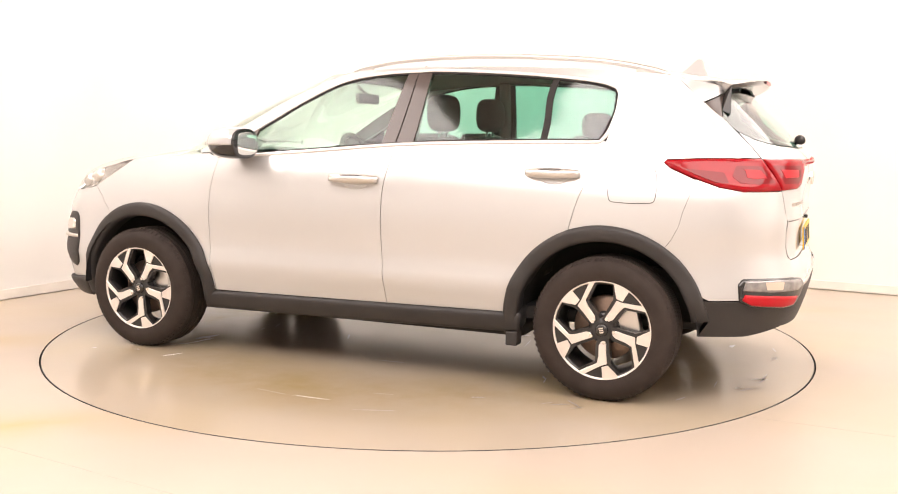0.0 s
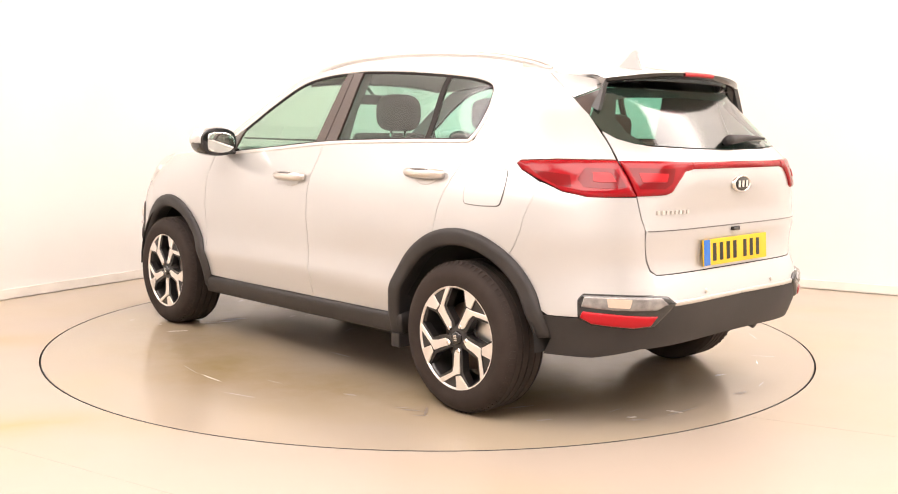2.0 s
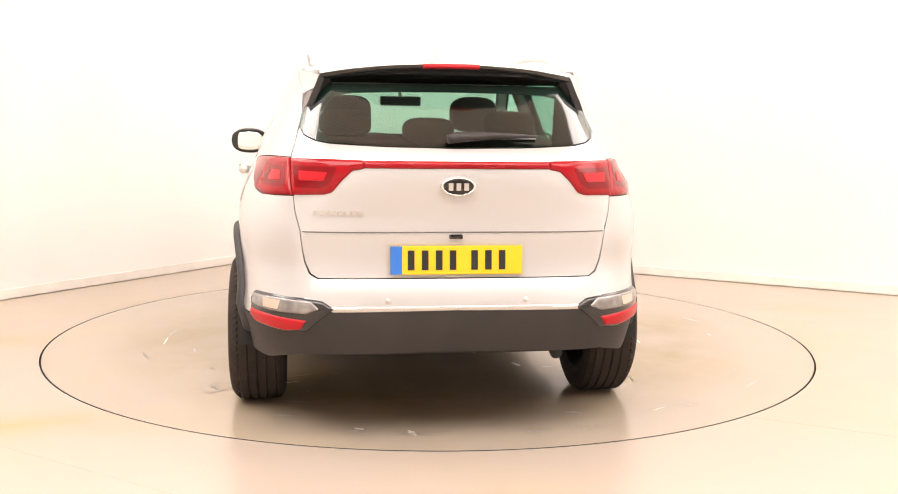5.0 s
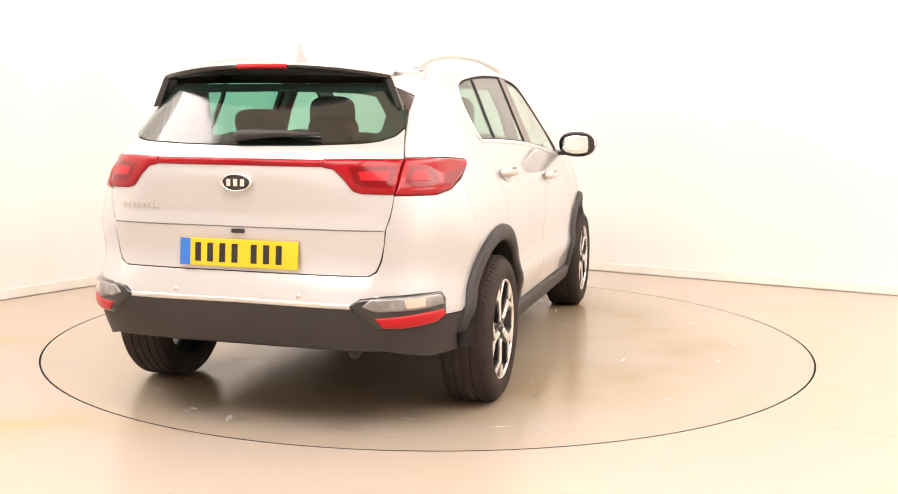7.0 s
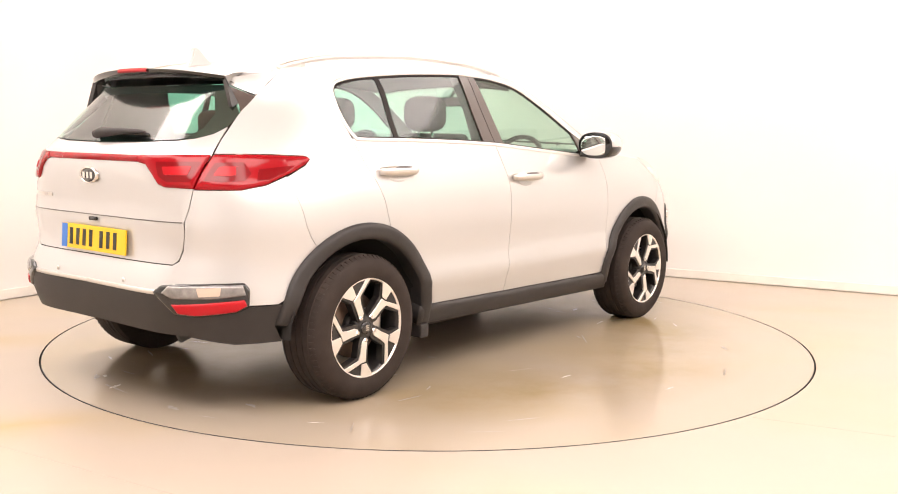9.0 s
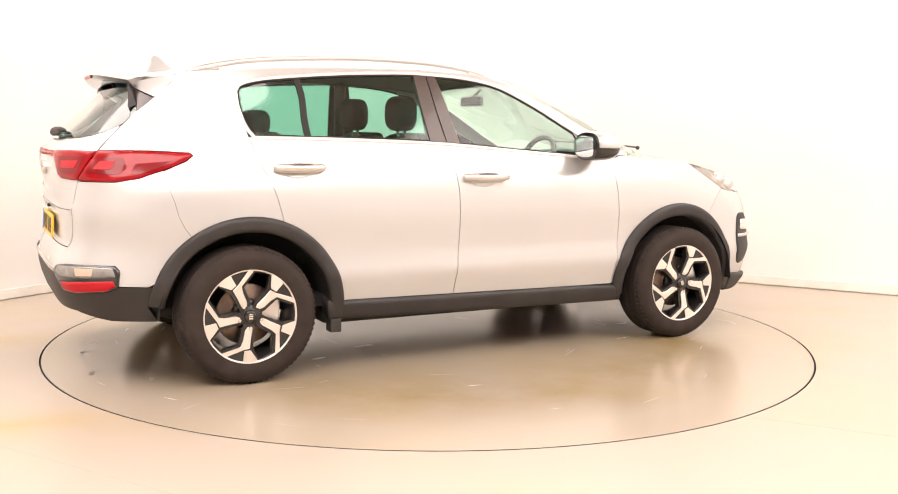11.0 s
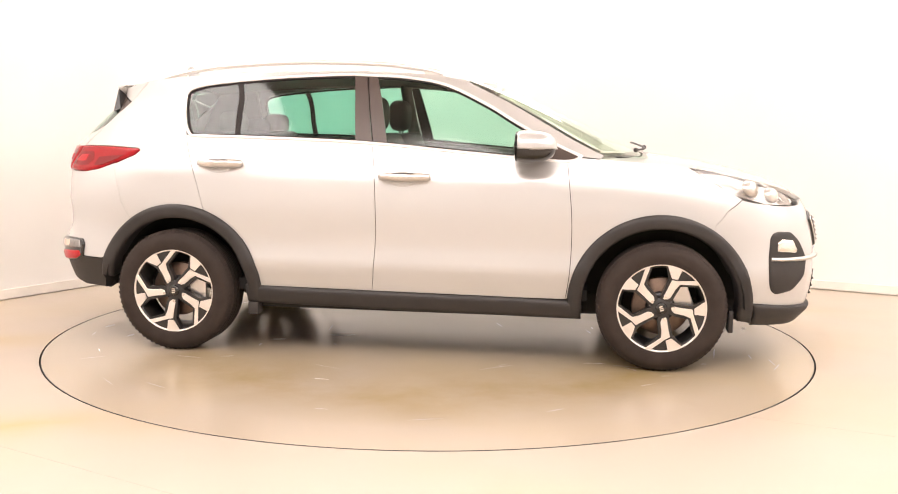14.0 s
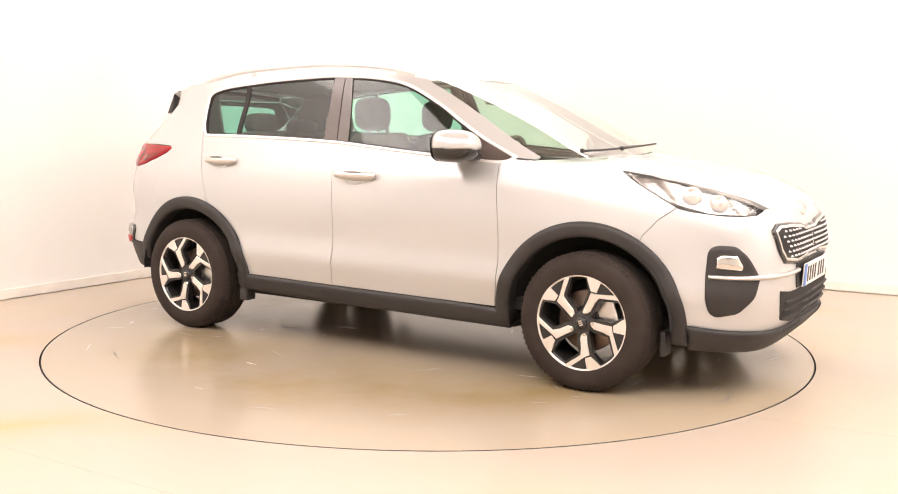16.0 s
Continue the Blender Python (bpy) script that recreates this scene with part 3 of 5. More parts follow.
hood_deck = Deck(lambda x, y: HOOD_Z(x) - 0.055 * (np.abs(y) / 0.74) ** 2.4 + 0.006 * np.exp(-((np.abs(y) - 0.38) / 0.10) ** 2))

# Wheels and arches
AXLES = {1: 1.335, -1: -1.335}
HUB = 0.338
ARCH_R = 0.415


def build_body(car):
    top_line = [(-1.335, 1.425), (-1.30, 1.462), (-1.16, 1.493), (-0.80, 1.527), (-0.43, 1.545), (-0.29, 1.543), (-0.06, 1.530), (0.16, 1.489), (0.39, 1.383), (0.55, 1.289), (0.72, 1.196), (0.905, 1.112)]
    belt = [(0.905, 1.112), (0.83, 1.088), (0.63, 1.099), (0.20, 1.134), (-0.27, 1.172), (-0.81, 1.191), (-1.27, 1.198)]
    for s in (1, -1):
        lo, up = LOWER[s], UPPER[s]
        arch_f = arc(1.335, HUB, ARCH_R, 0, 180)
        arch_r = arc(-1.335, HUB, ARCH_R, 0, 180)
        # doors
        front_seam = [(0.830, 1.082), (0.846, 0.95), (0.860, 0.80), (0.862, 0.65), (0.855, 0.50), (0.836, 0.36)]
        mid_seam = [(-0.225, 1.165), (-0.200, 1.00), (-0.190, 0.86), (-0.188, 0.70), (-0.198, 0.52), (-0.212, 0.37)]
        sill_z = lambda x: 0.368 - 0.012 * x
        door = through_points(front_seam) + [(x, sill_z(x)) for x in (0.6, 0.3, 0.0)] + through_points(mid_seam[::-1]) + [(0.20, 1.130), (0.63, 1.095)]
        skin("front_door", lo, door, M_PAINT, car, label="silver front door panel")
        rear_edge = [(-1.298, 1.203), (-1.262, 1.09), (-1.202, 0.945), (-1.160, 0.80)]
        rear = through_points(mid_seam) + [(x, sill_z(x)) for x in (-0.4, -0.6, -0.8)] + [(-0.875, sill_z(-0.87))] + [p for p in arc(-1.335, HUB, ARCH_R + 0.055, 5, 68)] + through_points(rear_edge[::-1]) + [(-0.81, 1.188)]
        skin("rear_door", lo, rear, M_PAINT, car, label="silver rear door panel")
        # front fender
        fender = [(0.905, 1.106), (1.10, 1.094), (1.30, 1.08), (1.455, 1.066), (1.55, 1.005), (1.735, 0.903), (1.665, 0.845), (1.605, 0.775)] + arc(1.335, HUB, ARCH_R + 0.055, 58, 175) + through_points(front_seam[::-1])
        skin("front_fender", lo, fender, M_PAINT, car, label="silver front wing")
        # quarter panel with rear pillar
        quarter = through_points(rear_edge) + arc(-1.335, HUB, ARCH_R + 0.055, 71, 124) + [(-1.63, 0.77), (-1.672, 0.89), (-1.715, 1.036), (-1.68, 1.052), (-1.60, 1.086), (-1.568, 1.112), (-1.585, 1.126), (-1.75, 1.134), (-1.90, 1.136), ("y", 0.70, 1.136), ("y", 0.641, 1.135), ("y", 0.624, 1.19), ("y", 0.611, 1.252)]
        quarter += [(-1.795, 1.316), (-1.708, 1.388), (-1.655, 1.436), (-1.605, 1.485), (-1.580, 1.511), (-1.42, 1.523), (-1.10, 1.549), (-0.80, 1.561)] + [(-0.80, 1.527), (-1.16, 1.493), (-1.30, 1.462), (-1.335, 1.425), (-1.318, 1.33)]
        skin("quarter_panel", lo, quarter, M_PAINT, car, label="silver rear quarter panel")
        flank = [(-1.708, 1.389), ("y", 0.500, 1.434), ("y", 0.500, 1.465), (-1.70, 1.482), (-1.60, 1.499), (-1.580, 1.511), (-1.605, 1.485), (-1.655, 1.436)]
        skin("spoiler_flank", lo, flank, M_PAINT, car, res=0.03, label="silver side of the roof spoiler")
        skin("spoiler_corner", lo, [(-1.712, 1.385), ("y", 0.500, 1.430), ("y", 0.571, 1.352), (-1.797, 1.314)], M_PILLAR, car, res=0.03, inset=0.0005, label="glossy black corner beside the rear window")
        # cant rail and front pillar
        cant = [(-0.80, 1.561), (-0.43, 1.566), (-0.10, 1.558), (0.08, 1.548), (0.20, 1.530), ("f", 0.598, 1.520), ("f", 0.614, 1.50), ("f", 0.646, 1.40), ("f", 0.682, 1.30), ("f", 0.716, 1.20), ("f", 0.739, 1.12), (1.0, 1.105), (0.905, 1.112)] + top_line[-2:3:-1] + [(-0.80, 1.527)]
        skin("roof_side", up, cant, M_PAINT, car, inset=0.0, res=0.025, label="silver roof side and front pillar")
        # side glass area
        trim(car, up, through_points(top_line) + through_points(belt)[1:] + through_points([(-1.27, 1.198), (-1.305, 1.25), (-1.33, 1.34), (-1.335, 1.425)])[1:-1])
        panes(car, up, s)
    # tailgate, bumpers
    lo = LOWER[1]
    gate_half = [("y", 0.588, 1.219), ("y", 0.606, 1.252), ("y", 0.621, 1.19), ("y", 0.638, 1.130), ("y", 0.628, 1.0), ("y", 0.603, 0.86), ("y", 0.597, 0.80), ("y", 0.584, 0.735), ("y", 0.566, 0.692), ("y", 0.538, 0.673)]
    mirrored = lambda pts: [("y", -p[1], p[2]) for p in pts[::-1]]
    gate = gate_half + mirrored(gate_half) + [("y", -0.545, 1.199), ("y", -0.486, 1.189), ("y", -0.275, 1.179), ("y", 0.0, 1.175), ("y", 0.275, 1.179), ("y", 0.486, 1.189), ("y", 0.545, 1.199)]
    q = at(lo, gate)
    tail = part("tailgate", sheet(scaled_fillet(q, 0.008), lo, aspect=1.9, res=0.04), M_PAINT, car, "silver tailgate")
    glass_half = [("y", 0.495, 1.438), ("y", 0.567, 1.353), ("y", 0.600, 1.312), ("y", 0.606, 1.258), ("y", 0.588, 1.222), ("y", 0.545, 1.202), ("y", 0.486, 1.192), ("y", 0.275, 1.182)]
    glass = glass_half + [("y", 0.0, 1.178)] + mirrored(glass_half)
    pane = part("rear_window", sheet(scaled_fillet(at(lo, glass), 0.012), lo, aspect=1.9, thick=0.005), M_REARGLASS, car, "tinted rear window")
    border = [("y", 0.49, 1.434), ("y", 0.564, 1.352), ("y", 0.597, 1.312), ("y", 0.602, 1.260), ("y", 0.586, 1.227), ("y", 0.545, 1.207), ("y", 0.50, 1.203), ("y", 0.535, 1.250), ("y", 0.530, 1.310), ("y", 0.470, 1.385), ("y", 0.40, 1.398), ("y", 0.20, 1.404), ("y", 0.0, 1.406), ("y", 0.0, 1.436)]
    for bs in (LOWER[1], LOWER[-1]):
        skin("glass_border", bs, border, M_LINER, pane, off=-0.009, inset=0, thick=0.002, res=0.03, label="black printed border of the rear window")
    b = LOWER[1]
    bump = [("y", 0.0, 0.671), ("y", 0.540, 0.671), ("y", 0.571, 0.689), ("y", 0.589, 0.734), ("y", 0.599, 0.80), ("y", 0.606, 0.86), ("y", 0.630, 0.988), ("y", 0.70, 0.987), (-1.92, 0.987), (-1.82, 1.004), (-1.715, 1.040), (-1.672, 0.89), (-1.63, 0.77)] + arc(-1.335, HUB, ARCH_R + 0.055, 124, 158) + [(-1.80, 0.50), (-1.93, 0.505), ("y", 0.70, 0.535), ("y", 0.52, 0.560), ("y", 0.0, 0.560)]
    skin("rear_bumper", b, both(bump), M_PAINT, car, inset=0.001, label="silver rear bumper")
    low = [("y", 0.0, 0.556), ("y", 0.52, 0.556), ("y", 0.72, 0.530), (-1.95, 0.500), (-1.80, 0.497)] + arc(-1.335, HUB, ARCH_R + 0.055, 160, 172, 3) + [(-1.755, 0.33), (-1.95, 0.335), ("y", 0.60, 0.375), ("y", 0.0, 0.385)]
    skin("bumper_cladding", b, both(low), M_CLAD, car, inset=0.0, off=0.004, thick=0.05, label="black plastic lower rear bumper")
    front = [("f", 0.0, 0.872), ("f", 0.30, 0.882), ("f", 0.50, 0.897), ("f", 0.535, 0.885), ("f", 0.575, 0.869), ("f", 0.66, 0.865), (1.92, 0.868), (1.80, 0.884), (1.735, 0.899), (1.665, 0.845), (1.605, 0.775)] + arc(1.335, HUB, ARCH_R + 0.055, 58, 24) + [(1.80, 0.36), (1.95, 0.345), ("f", 0.55, 0.33), ("f", 0.0, 0.33)]
    skin("front_bumper", b, both(front), M_PAINT, car, inset=0.0005, label="silver front bumper")
    lip = [("f", 0.0, 0.335), ("f", 0.55, 0.335), (1.95, 0.345), (1.80, 0.36)] + arc(1.335, HUB, ARCH_R + 0.055, 22, 2, 4) + [(1.80, 0.25), (1.95, 0.245), ("f", 0.45, 0.235), ("f", 0.0, 0.235)]
    skin("front_lip", b, both(lip), M_CLAD, car, inset=0.0, off=0.018, puff=0.008, puff_r=0.02, thick=0.06, label="black plastic front lip")
    # roof, hood, windscreen
    edge = lambda x: float(UPPER[1](UPPER[1].qx(x, ROOF_Z(x) - 0.042), ROOF_Z(x) - 0.042)[1])
    xs = [-1.70, -1.5, -1.2, -0.9, -0.6, -0.3, 0.0, 0.10, 0.20]
    outline = [(x, edge(x)) for x in xs] + [(0.265, 0.60), (0.305, 0.53), (0.335, 0.40), (0.36, 0.2), (0.368, 0.0), (0.36, -0.2), (0.335, -0.40), (0.305, -0.53), (0.265, -0.60)] + [(x, -edge(x)) for x in xs[::-1]] + [(-1.76, -0.45), (-1.78, 0), (-1.76, 0.45)]
    part("roof", sheet(outline, roof_deck, res=0.06), M_PAINT, car, "silver roof panel")
    side = lambda x, z: float(LOWER[1](LOWER[1].qx(x, z), z)[1])
    hx = [(0.95, 0.755), (1.1, side(1.1, 1.09) - 0.01), (1.3, side(1.3, 1.08) - 0.01), (1.455, side(1.455, 1.066) - 0.01), (1.62, 0.70), (1.8, 0.655), (1.93, 0.60), (2.02, 0.53)] + [(float(LOWER[1](LOWER[1].qy(y, z, False), z)[0]) + 0.004, y) for y, z in ((0.48, 0.897), (0.40, 0.89), (0.30, 0.882), (0.15, 0.875))]
    hood = hx + [(float(NOSE(0.872)) + 0.004, 0)] + [(x, -y) for x, y in hx[::-1]] + [(1.15, -0.6), (1.26, -0.35), (1.30, 0), (1.26, 0.35), (1.15, 0.6)]
    part("hood", sheet(hood, hood_deck, res=0.05, thick=0.02), M_PAINT, car, "silver bonnet")
    ub = UPPER[1]
    half = [(0.735, 1.12), (0.712, 1.20), (0.678, 1.30), (0.642, 1.40), (0.610, 1.50), (0.56, 1.535), (0.45, 1.548)]
    ws = [("f", y, z) for y, z in half] + [("f", -y, z) for y, z in half[::-1]] + [("f", -0.4, 1.10), ("f", 0.4, 1.10)]
    part("windscreen", sheet(scaled_fillet(at(ub, ws), 0.03), ub, aspect=1.9, thick=0.005), M_SCREEN, car, "clear windscreen")


def trim(car, body, line):
    """The bright strip round the side windows."""
    pts = [body(body.qx(*p), p[1]) for p in line]
    bm = bmesh.new()
    ring = [Vector(p) for p in pts]
    side = 1 if ring[0].y > 0 else -1
    n = len(ring)
    sect = [(-0.006, 0.0), (-0.005, 0.006), (0.005, 0.006), (0.006, 0.0)]
    rows = []
    for i in range(n):
        t = (ring[(i + 1) % n] - ring[i - 1]).normalized()
        out = Vector((0, side, 0.3)).normalized()
        across = t.cross(out).normalized()
        out = across.cross(t).normalized()
        out = out if out.y * side > 0 else -out
        rows.append([bm.verts.new(ring[i] + across * a * 1.55 + out * b) for a, b in sect])
    for i in range(n):
        p, q = rows[i], rows[(i + 1) % n]
        for k in range(3):
            bm.faces.new((p[k], p[k + 1], q[k + 1], q[k]))
    bmesh.ops.recalc_face_normals(bm, faces=bm.faces)
    strip = part("window_trim", bm, M_BRIGHT, car, "bright chrome window trim")
    centre = sum(ring, Vector()) / n
    bm = bmesh.new()
    rows = []
    for i in range(n):
        t = (ring[(i + 1) % n] - ring[i - 1]).normalized()
        inward = centre - ring[i]
        inward = (inward - t * inward.dot(t)).normalized()
        out = Vector((0, side, 0.3)).normalized()
        rows.append([bm.verts.new(ring[i] + inward * a + out * b) for a, b in ((0.006, -0.004), (0.008, 0.003), (0.017, 0.001), (0.019, -0.008))])
    for i in range(n):
        p, q = rows[i], rows[(i + 1) % n]
        for k in range(3):
            bm.faces.new((p[k], p[k + 1], q[k + 1], q[k]))
    bmesh.ops.recalc_face_normals(bm, faces=bm.faces)
    part("window_seal", bm, M_LINER, strip, "black rubber window seal")


def panes(car, body, s):
    """Side windows: three panes and the dark pillars between them."""
    top = curve([-1.36, -1.335, -1.30, -1.16, -0.80, -0.43, -0.29, -0.06, 0.16, 0.39, 0.55, 0.72, 0.92], [1.35, 1.425, 1.462, 1.493, 1.527, 1.545, 1.543, 1.530, 1.489, 1.383, 1.289, 1.196, 1.10])
    low = curve([-1.35, -1.27, -0.81, -0.27, 0.20, 0.63, 0.83, 0.92], [1.2, 1.198, 1.191, 1.172, 1.134, 1.099, 1.088, 1.11])

    def region(x0t, x0b, x1t, x1b, m=0.012):
        tops = [x0t + (x1t - x0t) * k / 10 for k in range(11)]
        bots = [x0b + (x1b - x0b) * k / 10 for k in range(11)]
        return [(x, float(low(x)) + m) for x in bots] + [(x, float(top(x)) - m) for x in tops[::-1]]
    rear_q = [(-1.262, 1.21), (-1.008, 1.208), (-1.032, 1.49), (-1.16, 1.478), (-1.29, 1.445), (-1.318, 1.40)]
    skin("quarter_window", body, rear_q, M_PRIVACY, car, r=0.02, off=-0.006, inset=0, thick=0.005, label="tinted rear quarter window")
    skin("rear_door_window", body, region(-1.010, -0.985, -0.357, -0.318), M_PRIVACY, car, off=-0.006, inset=0, thick=0.005, label="tinted rear door window")
    skin("front_door_window", body, region(-0.233, -0.146, 0.62, 0.642), M_GLASS, car, off=-0.006, inset=0, thick=0.005, label="green-tinted front door window")
    skin("quarter_pillar", body, [(-1.012, 1.20), (-0.980, 1.20), (-1.006, 1.505), (-1.038, 1.502)], M_LINER, car, off=-0.003, inset=0, label="black window divider")
    skin("door_pillar", body, region(-0.36, -0.322, -0.285, -0.226, 0.004), M_PILLAR, car, off=0.001, inset=0.0015, label="glossy black door pillar")
    skin("door_pillar", body, region(-0.281, -0.222, -0.23, -0.143, 0.004), M_PILLAR, car, off=0.001, inset=0.0015, label="glossy black door pillar")
    skin("mirror_sail", body, [(0.64, 1.103), (0.83, 1.093), (0.895, 1.112), (0.72, 1.190), (0.615, 1.245)], M_PILLAR, car, off=0.002, inset=0, label="black mirror triangle")


car = tagged(new("car"), "silver five-door compact SUV with black lower cladding on a turntable", "car")
build_body(car)


# ---- cladding, lamps and fittings ----
def cladding(car):
    for s in (1, -1):
        b = LOWER[s]
        for ax, cx, a0, a1 in (("front", 1.328, -10, 187), ("rear", -1.322, -7, 172)):
            ring = arc(cx, HUB, 0.484, a0, a1, 40) + arc(cx, HUB, 0.408, a1, a0, 36)
            skin("arch_cladding", b, ring, M_CLAD, car, off=0.006, puff=0.020, puff_r=0.028, inset=0, thick=0.07, res=0.03, label="black plastic wheel arch trim")
        sill = [(0.90, 0.352), (0.6, 0.360), (0.2, 0.364), (-0.2, 0.369), (-0.6, 0.374), (-0.93, 0.380), (-0.92, 0.285), (-0.6, 0.279), (0.0, 0.268), (0.6, 0.260), (0.92, 0.256)]
        skin("sill_cladding", b, sill, M_CLAD, car, off=0.008, puff=0.016, puff_r=0.03, inset=0, thick=0.10, res=0.04, label="black plastic sill cladding")
        bm = bmesh.new()
        box(bm, -0.915, -0.855, s * 0.80, s * 0.875, 0.215, 0.285, 0.008)
        part("mud_flap", bm, M_CLAD, car, "small black mud flap", False)
        bm = bmesh.new()
        box(bm, 1.69, 1.715, s * 0.70, s * 0.80, 0.20, 0.32, 0.006)
        part("air_deflector", bm, M_CLAD, car, "", False)


def wells(car):
    """Dark wheel wells, inner shell and underside."""
    for s in (1, -1):
        b = LOWER[s]
        shell = [("f", 0.0, 0.84), ("f", 0.5, 0.85), (1.9, 0.86), (1.7, 0.92), (1.4, 1.03), (0.9, 1.08), (0.0, 1.12), (-1.3, 1.17), (-1.7, 1.16), ("y", 0.6, 1.15), ("y", 0.0, 1.15), ("y", 0.0, 0.35), ("y", 0.6, 0.35), (-1.82, 0.34)]
        shell += arc(-1.335, HUB, 0.45, 180, 0) + arc(1.335, HUB, 0.45, 180, 0) + [(1.85, 0.30), ("f", 0.5, 0.29), ("f", 0.0, 0.29)]
        skin("inner_shell", b, shell, M_LINER, car, off=-0.03, inset=0, thick=0.004, res=0.06, label="dark inner shell behind the panel gaps")
        for cx in (1.335, -1.335):
            bm = bmesh.new()
            pts = arc(cx, HUB, 0.425, 0, 180, 24)
            rows = [[bm.verts.new((x, s * y, z)) for x, z in pts] for y in (0.868, 0.52)]
            for k in range(len(pts) - 1):
                bm.faces.new((rows[0][k], rows[0][k + 1], rows[1][k + 1], rows[1][k]))
            bm.faces.new(rows[1])
            part("wheel_well", bm, M_LINER, car, "dark wheel arch liner")
    bm = bmesh.new()
    box(bm, -0.92, 0.92, -0.78, 0.78, 0.24, 0.33, 0.03)
    box(bm, -1.75, -0.85, -0.50, 0.50, 0.29, 0.40, 0.04)
    box(bm, 0.85, 1.95, -0.50, 0.50, 0.21, 0.42, 0.05)
    box(bm, -2.08, -1.72, -0.62, 0.62, 0.37, 0.45, 0.03)
    part("underbody", bm, M_LINER, car, "dark underbody")
    bm = bmesh.new()
    tube(bm, [(-1.55, -0.42, 0.27), (-1.8, -0.43, 0.345), (-1.95, -0.44, 0.355), (-2.02, -0.44, 0.335)], 0.026, 14)
    part("exhaust", bm, M_PIT, car, "dull steel exhaust pipe")
    bm = bmesh.new()
    tube(bm, [(-1.335, -0.7, 0.30), (-1.335, 0.7, 0.30)], 0.035, 10)
    part("axle", bm, M_LINER, car)
    bm = bmesh.new()
    tube(bm, [(1.335, -0.7, 0.32), (1.335, 0.7, 0.32)], 0.03, 10)
    part("axle", bm, M_LINER, car)


def wheel(car):
    """One wheel, its outer face towards -y; tyre, rim, spokes, disc, cap and nuts."""
    hub = tagged(new("wheel"), "", "")
    hub.parent = car
    R = 0.338
    bm = bmesh.new()
    side = [(0.226, -0.006), (0.232, -0.015), (0.252, -0.021), (0.278, -0.024), (0.300, -0.019), (0.3175, -0.007), (0.328, 0.006), (0.3345, 0.024)]
    tread = []
    for y0 in (0.026, 0.066, 0.106, 0.146):
        tread += [(R, y0), (R, y0 + 0.031), (R - 0.007, y0 + 0.033), (R - 0.007, y0 + 0.038)]
    back = [(R, 0.186), (0.328, 0.205), (0.30, 0.218), (0.25, 0.215), (0.225, 0.20)]
    lathe(bm, side + tread + back, "y", 96)
    tyre = part("tyre", bm, M_TYRE, hub, "worn black rubber tyre")
    tyre.data.set_sharp_from_angle(angle=radians(35))
    bm = bmesh.new()
    for k in range(72):
        a = 2 * math.pi * k / 72
        m = Matrix.Rotation(a, 4, "Y")
        bmesh.ops.create_cube(bm, size=1.0, matrix=m @ Matrix.Translation((0.3285, 0.0085, 0)) @ Matrix.Rotation(radians(-38), 4, "Z") @ Matrix.Diagonal((0.006, 0.024, 0.0125, 1)))
    tagged(part("shoulder_tread", bm, M_TYRE, tyre, "", False), kind="stuff")
    bm = bmesh.new()
    lathe(bm, [(0.2375, -0.004), (0.236, -0.012), (0.228, -0.0135), (0.2235, -0.010), (0.222, 0.0)], "y", 80)
    part("rim_flange", bm, M_RIM, hub, "bright machined rim edge")
    bm = bmesh.new()
    lathe(bm, [(0.2365, -0.003), (0.2225, -0.004), (0.214, 0.012), (0.206, 0.055), (0.20, 0.16), (0.222, 0.19), (0.225, 0.2)], "y", 64)
    part("rim_barrel", bm, M_RIMBLACK, hub, "black painted rim barrel")
    bm = bmesh.new()
    lathe(bm, [(0.02, 0.075), (0.148, 0.075), (0.152, 0.079), (0.152, 0.10), (0.02, 0.10)], "y", 48)
    part("brake_disc", bm, M_BRAKE, hub, "rusty steel brake disc")
    bm = bmesh.new()
    lathe(bm, [(0.01, 0.05), (0.070, 0.05), (0.078, 0.06), (0.078, 0.09)], "y", 32)
    part("brake_hub", bm, M_RIMBLACK, hub)
    bm = bmesh.new()
    box(bm, 0.06, 0.165, 0.055, 0.12, -0.075, 0.075, 0.012)
    part("brake_caliper", bm, M_SATIN, hub, "dull grey brake caliper", False)
    bm = bmesh.new()
    lathe(bm, [(0.001, 0.002), (0.052, 0.002), (0.060, 0.012), (0.062, 0.055)], "y", 40)
    part("hub_centre", bm, M_RIMBLACK, hub)
    k = 0.237 / 243
    arm = [(52, -6), (66, -9), (110, -1), (162, 5), (166, 34), (194, 122), (196, 138), (184, 156), (177, 146), (151, 52), (118, 38), (70, 28), (54, 14)]
    foot = [(170, 1), (172, 33), (232, 40), (236, 20), (236, -14), (229, -38), (205, -23), (184, -8)]
    under = [(34, -24), (160, -12), (205, -34), (236, -52), (238, 0), (230, 60), (205, 128), (182, 166), (168, 154), (140, 60), (64, 44), (40, 30)]

    def place(poly, turn):
        c, s = math.cos(turn), math.sin(turn)
        out = []
        for r, l in poly:
            x, z = -l * k, -r * k
            out.append((c * x - s * z, s * x + c * z))
        return out
    for i in range(5):
        turn = radians(72 * i)
        bm = bmesh.new()
        prism(bm, place(arm, turn), -0.0125, -0.006)
        for v in bm.verts:
            rr = math.hypot(v.co.x, v.co.z)
            v.co.y += 0.010 * max(0, 1 - rr / 0.2)
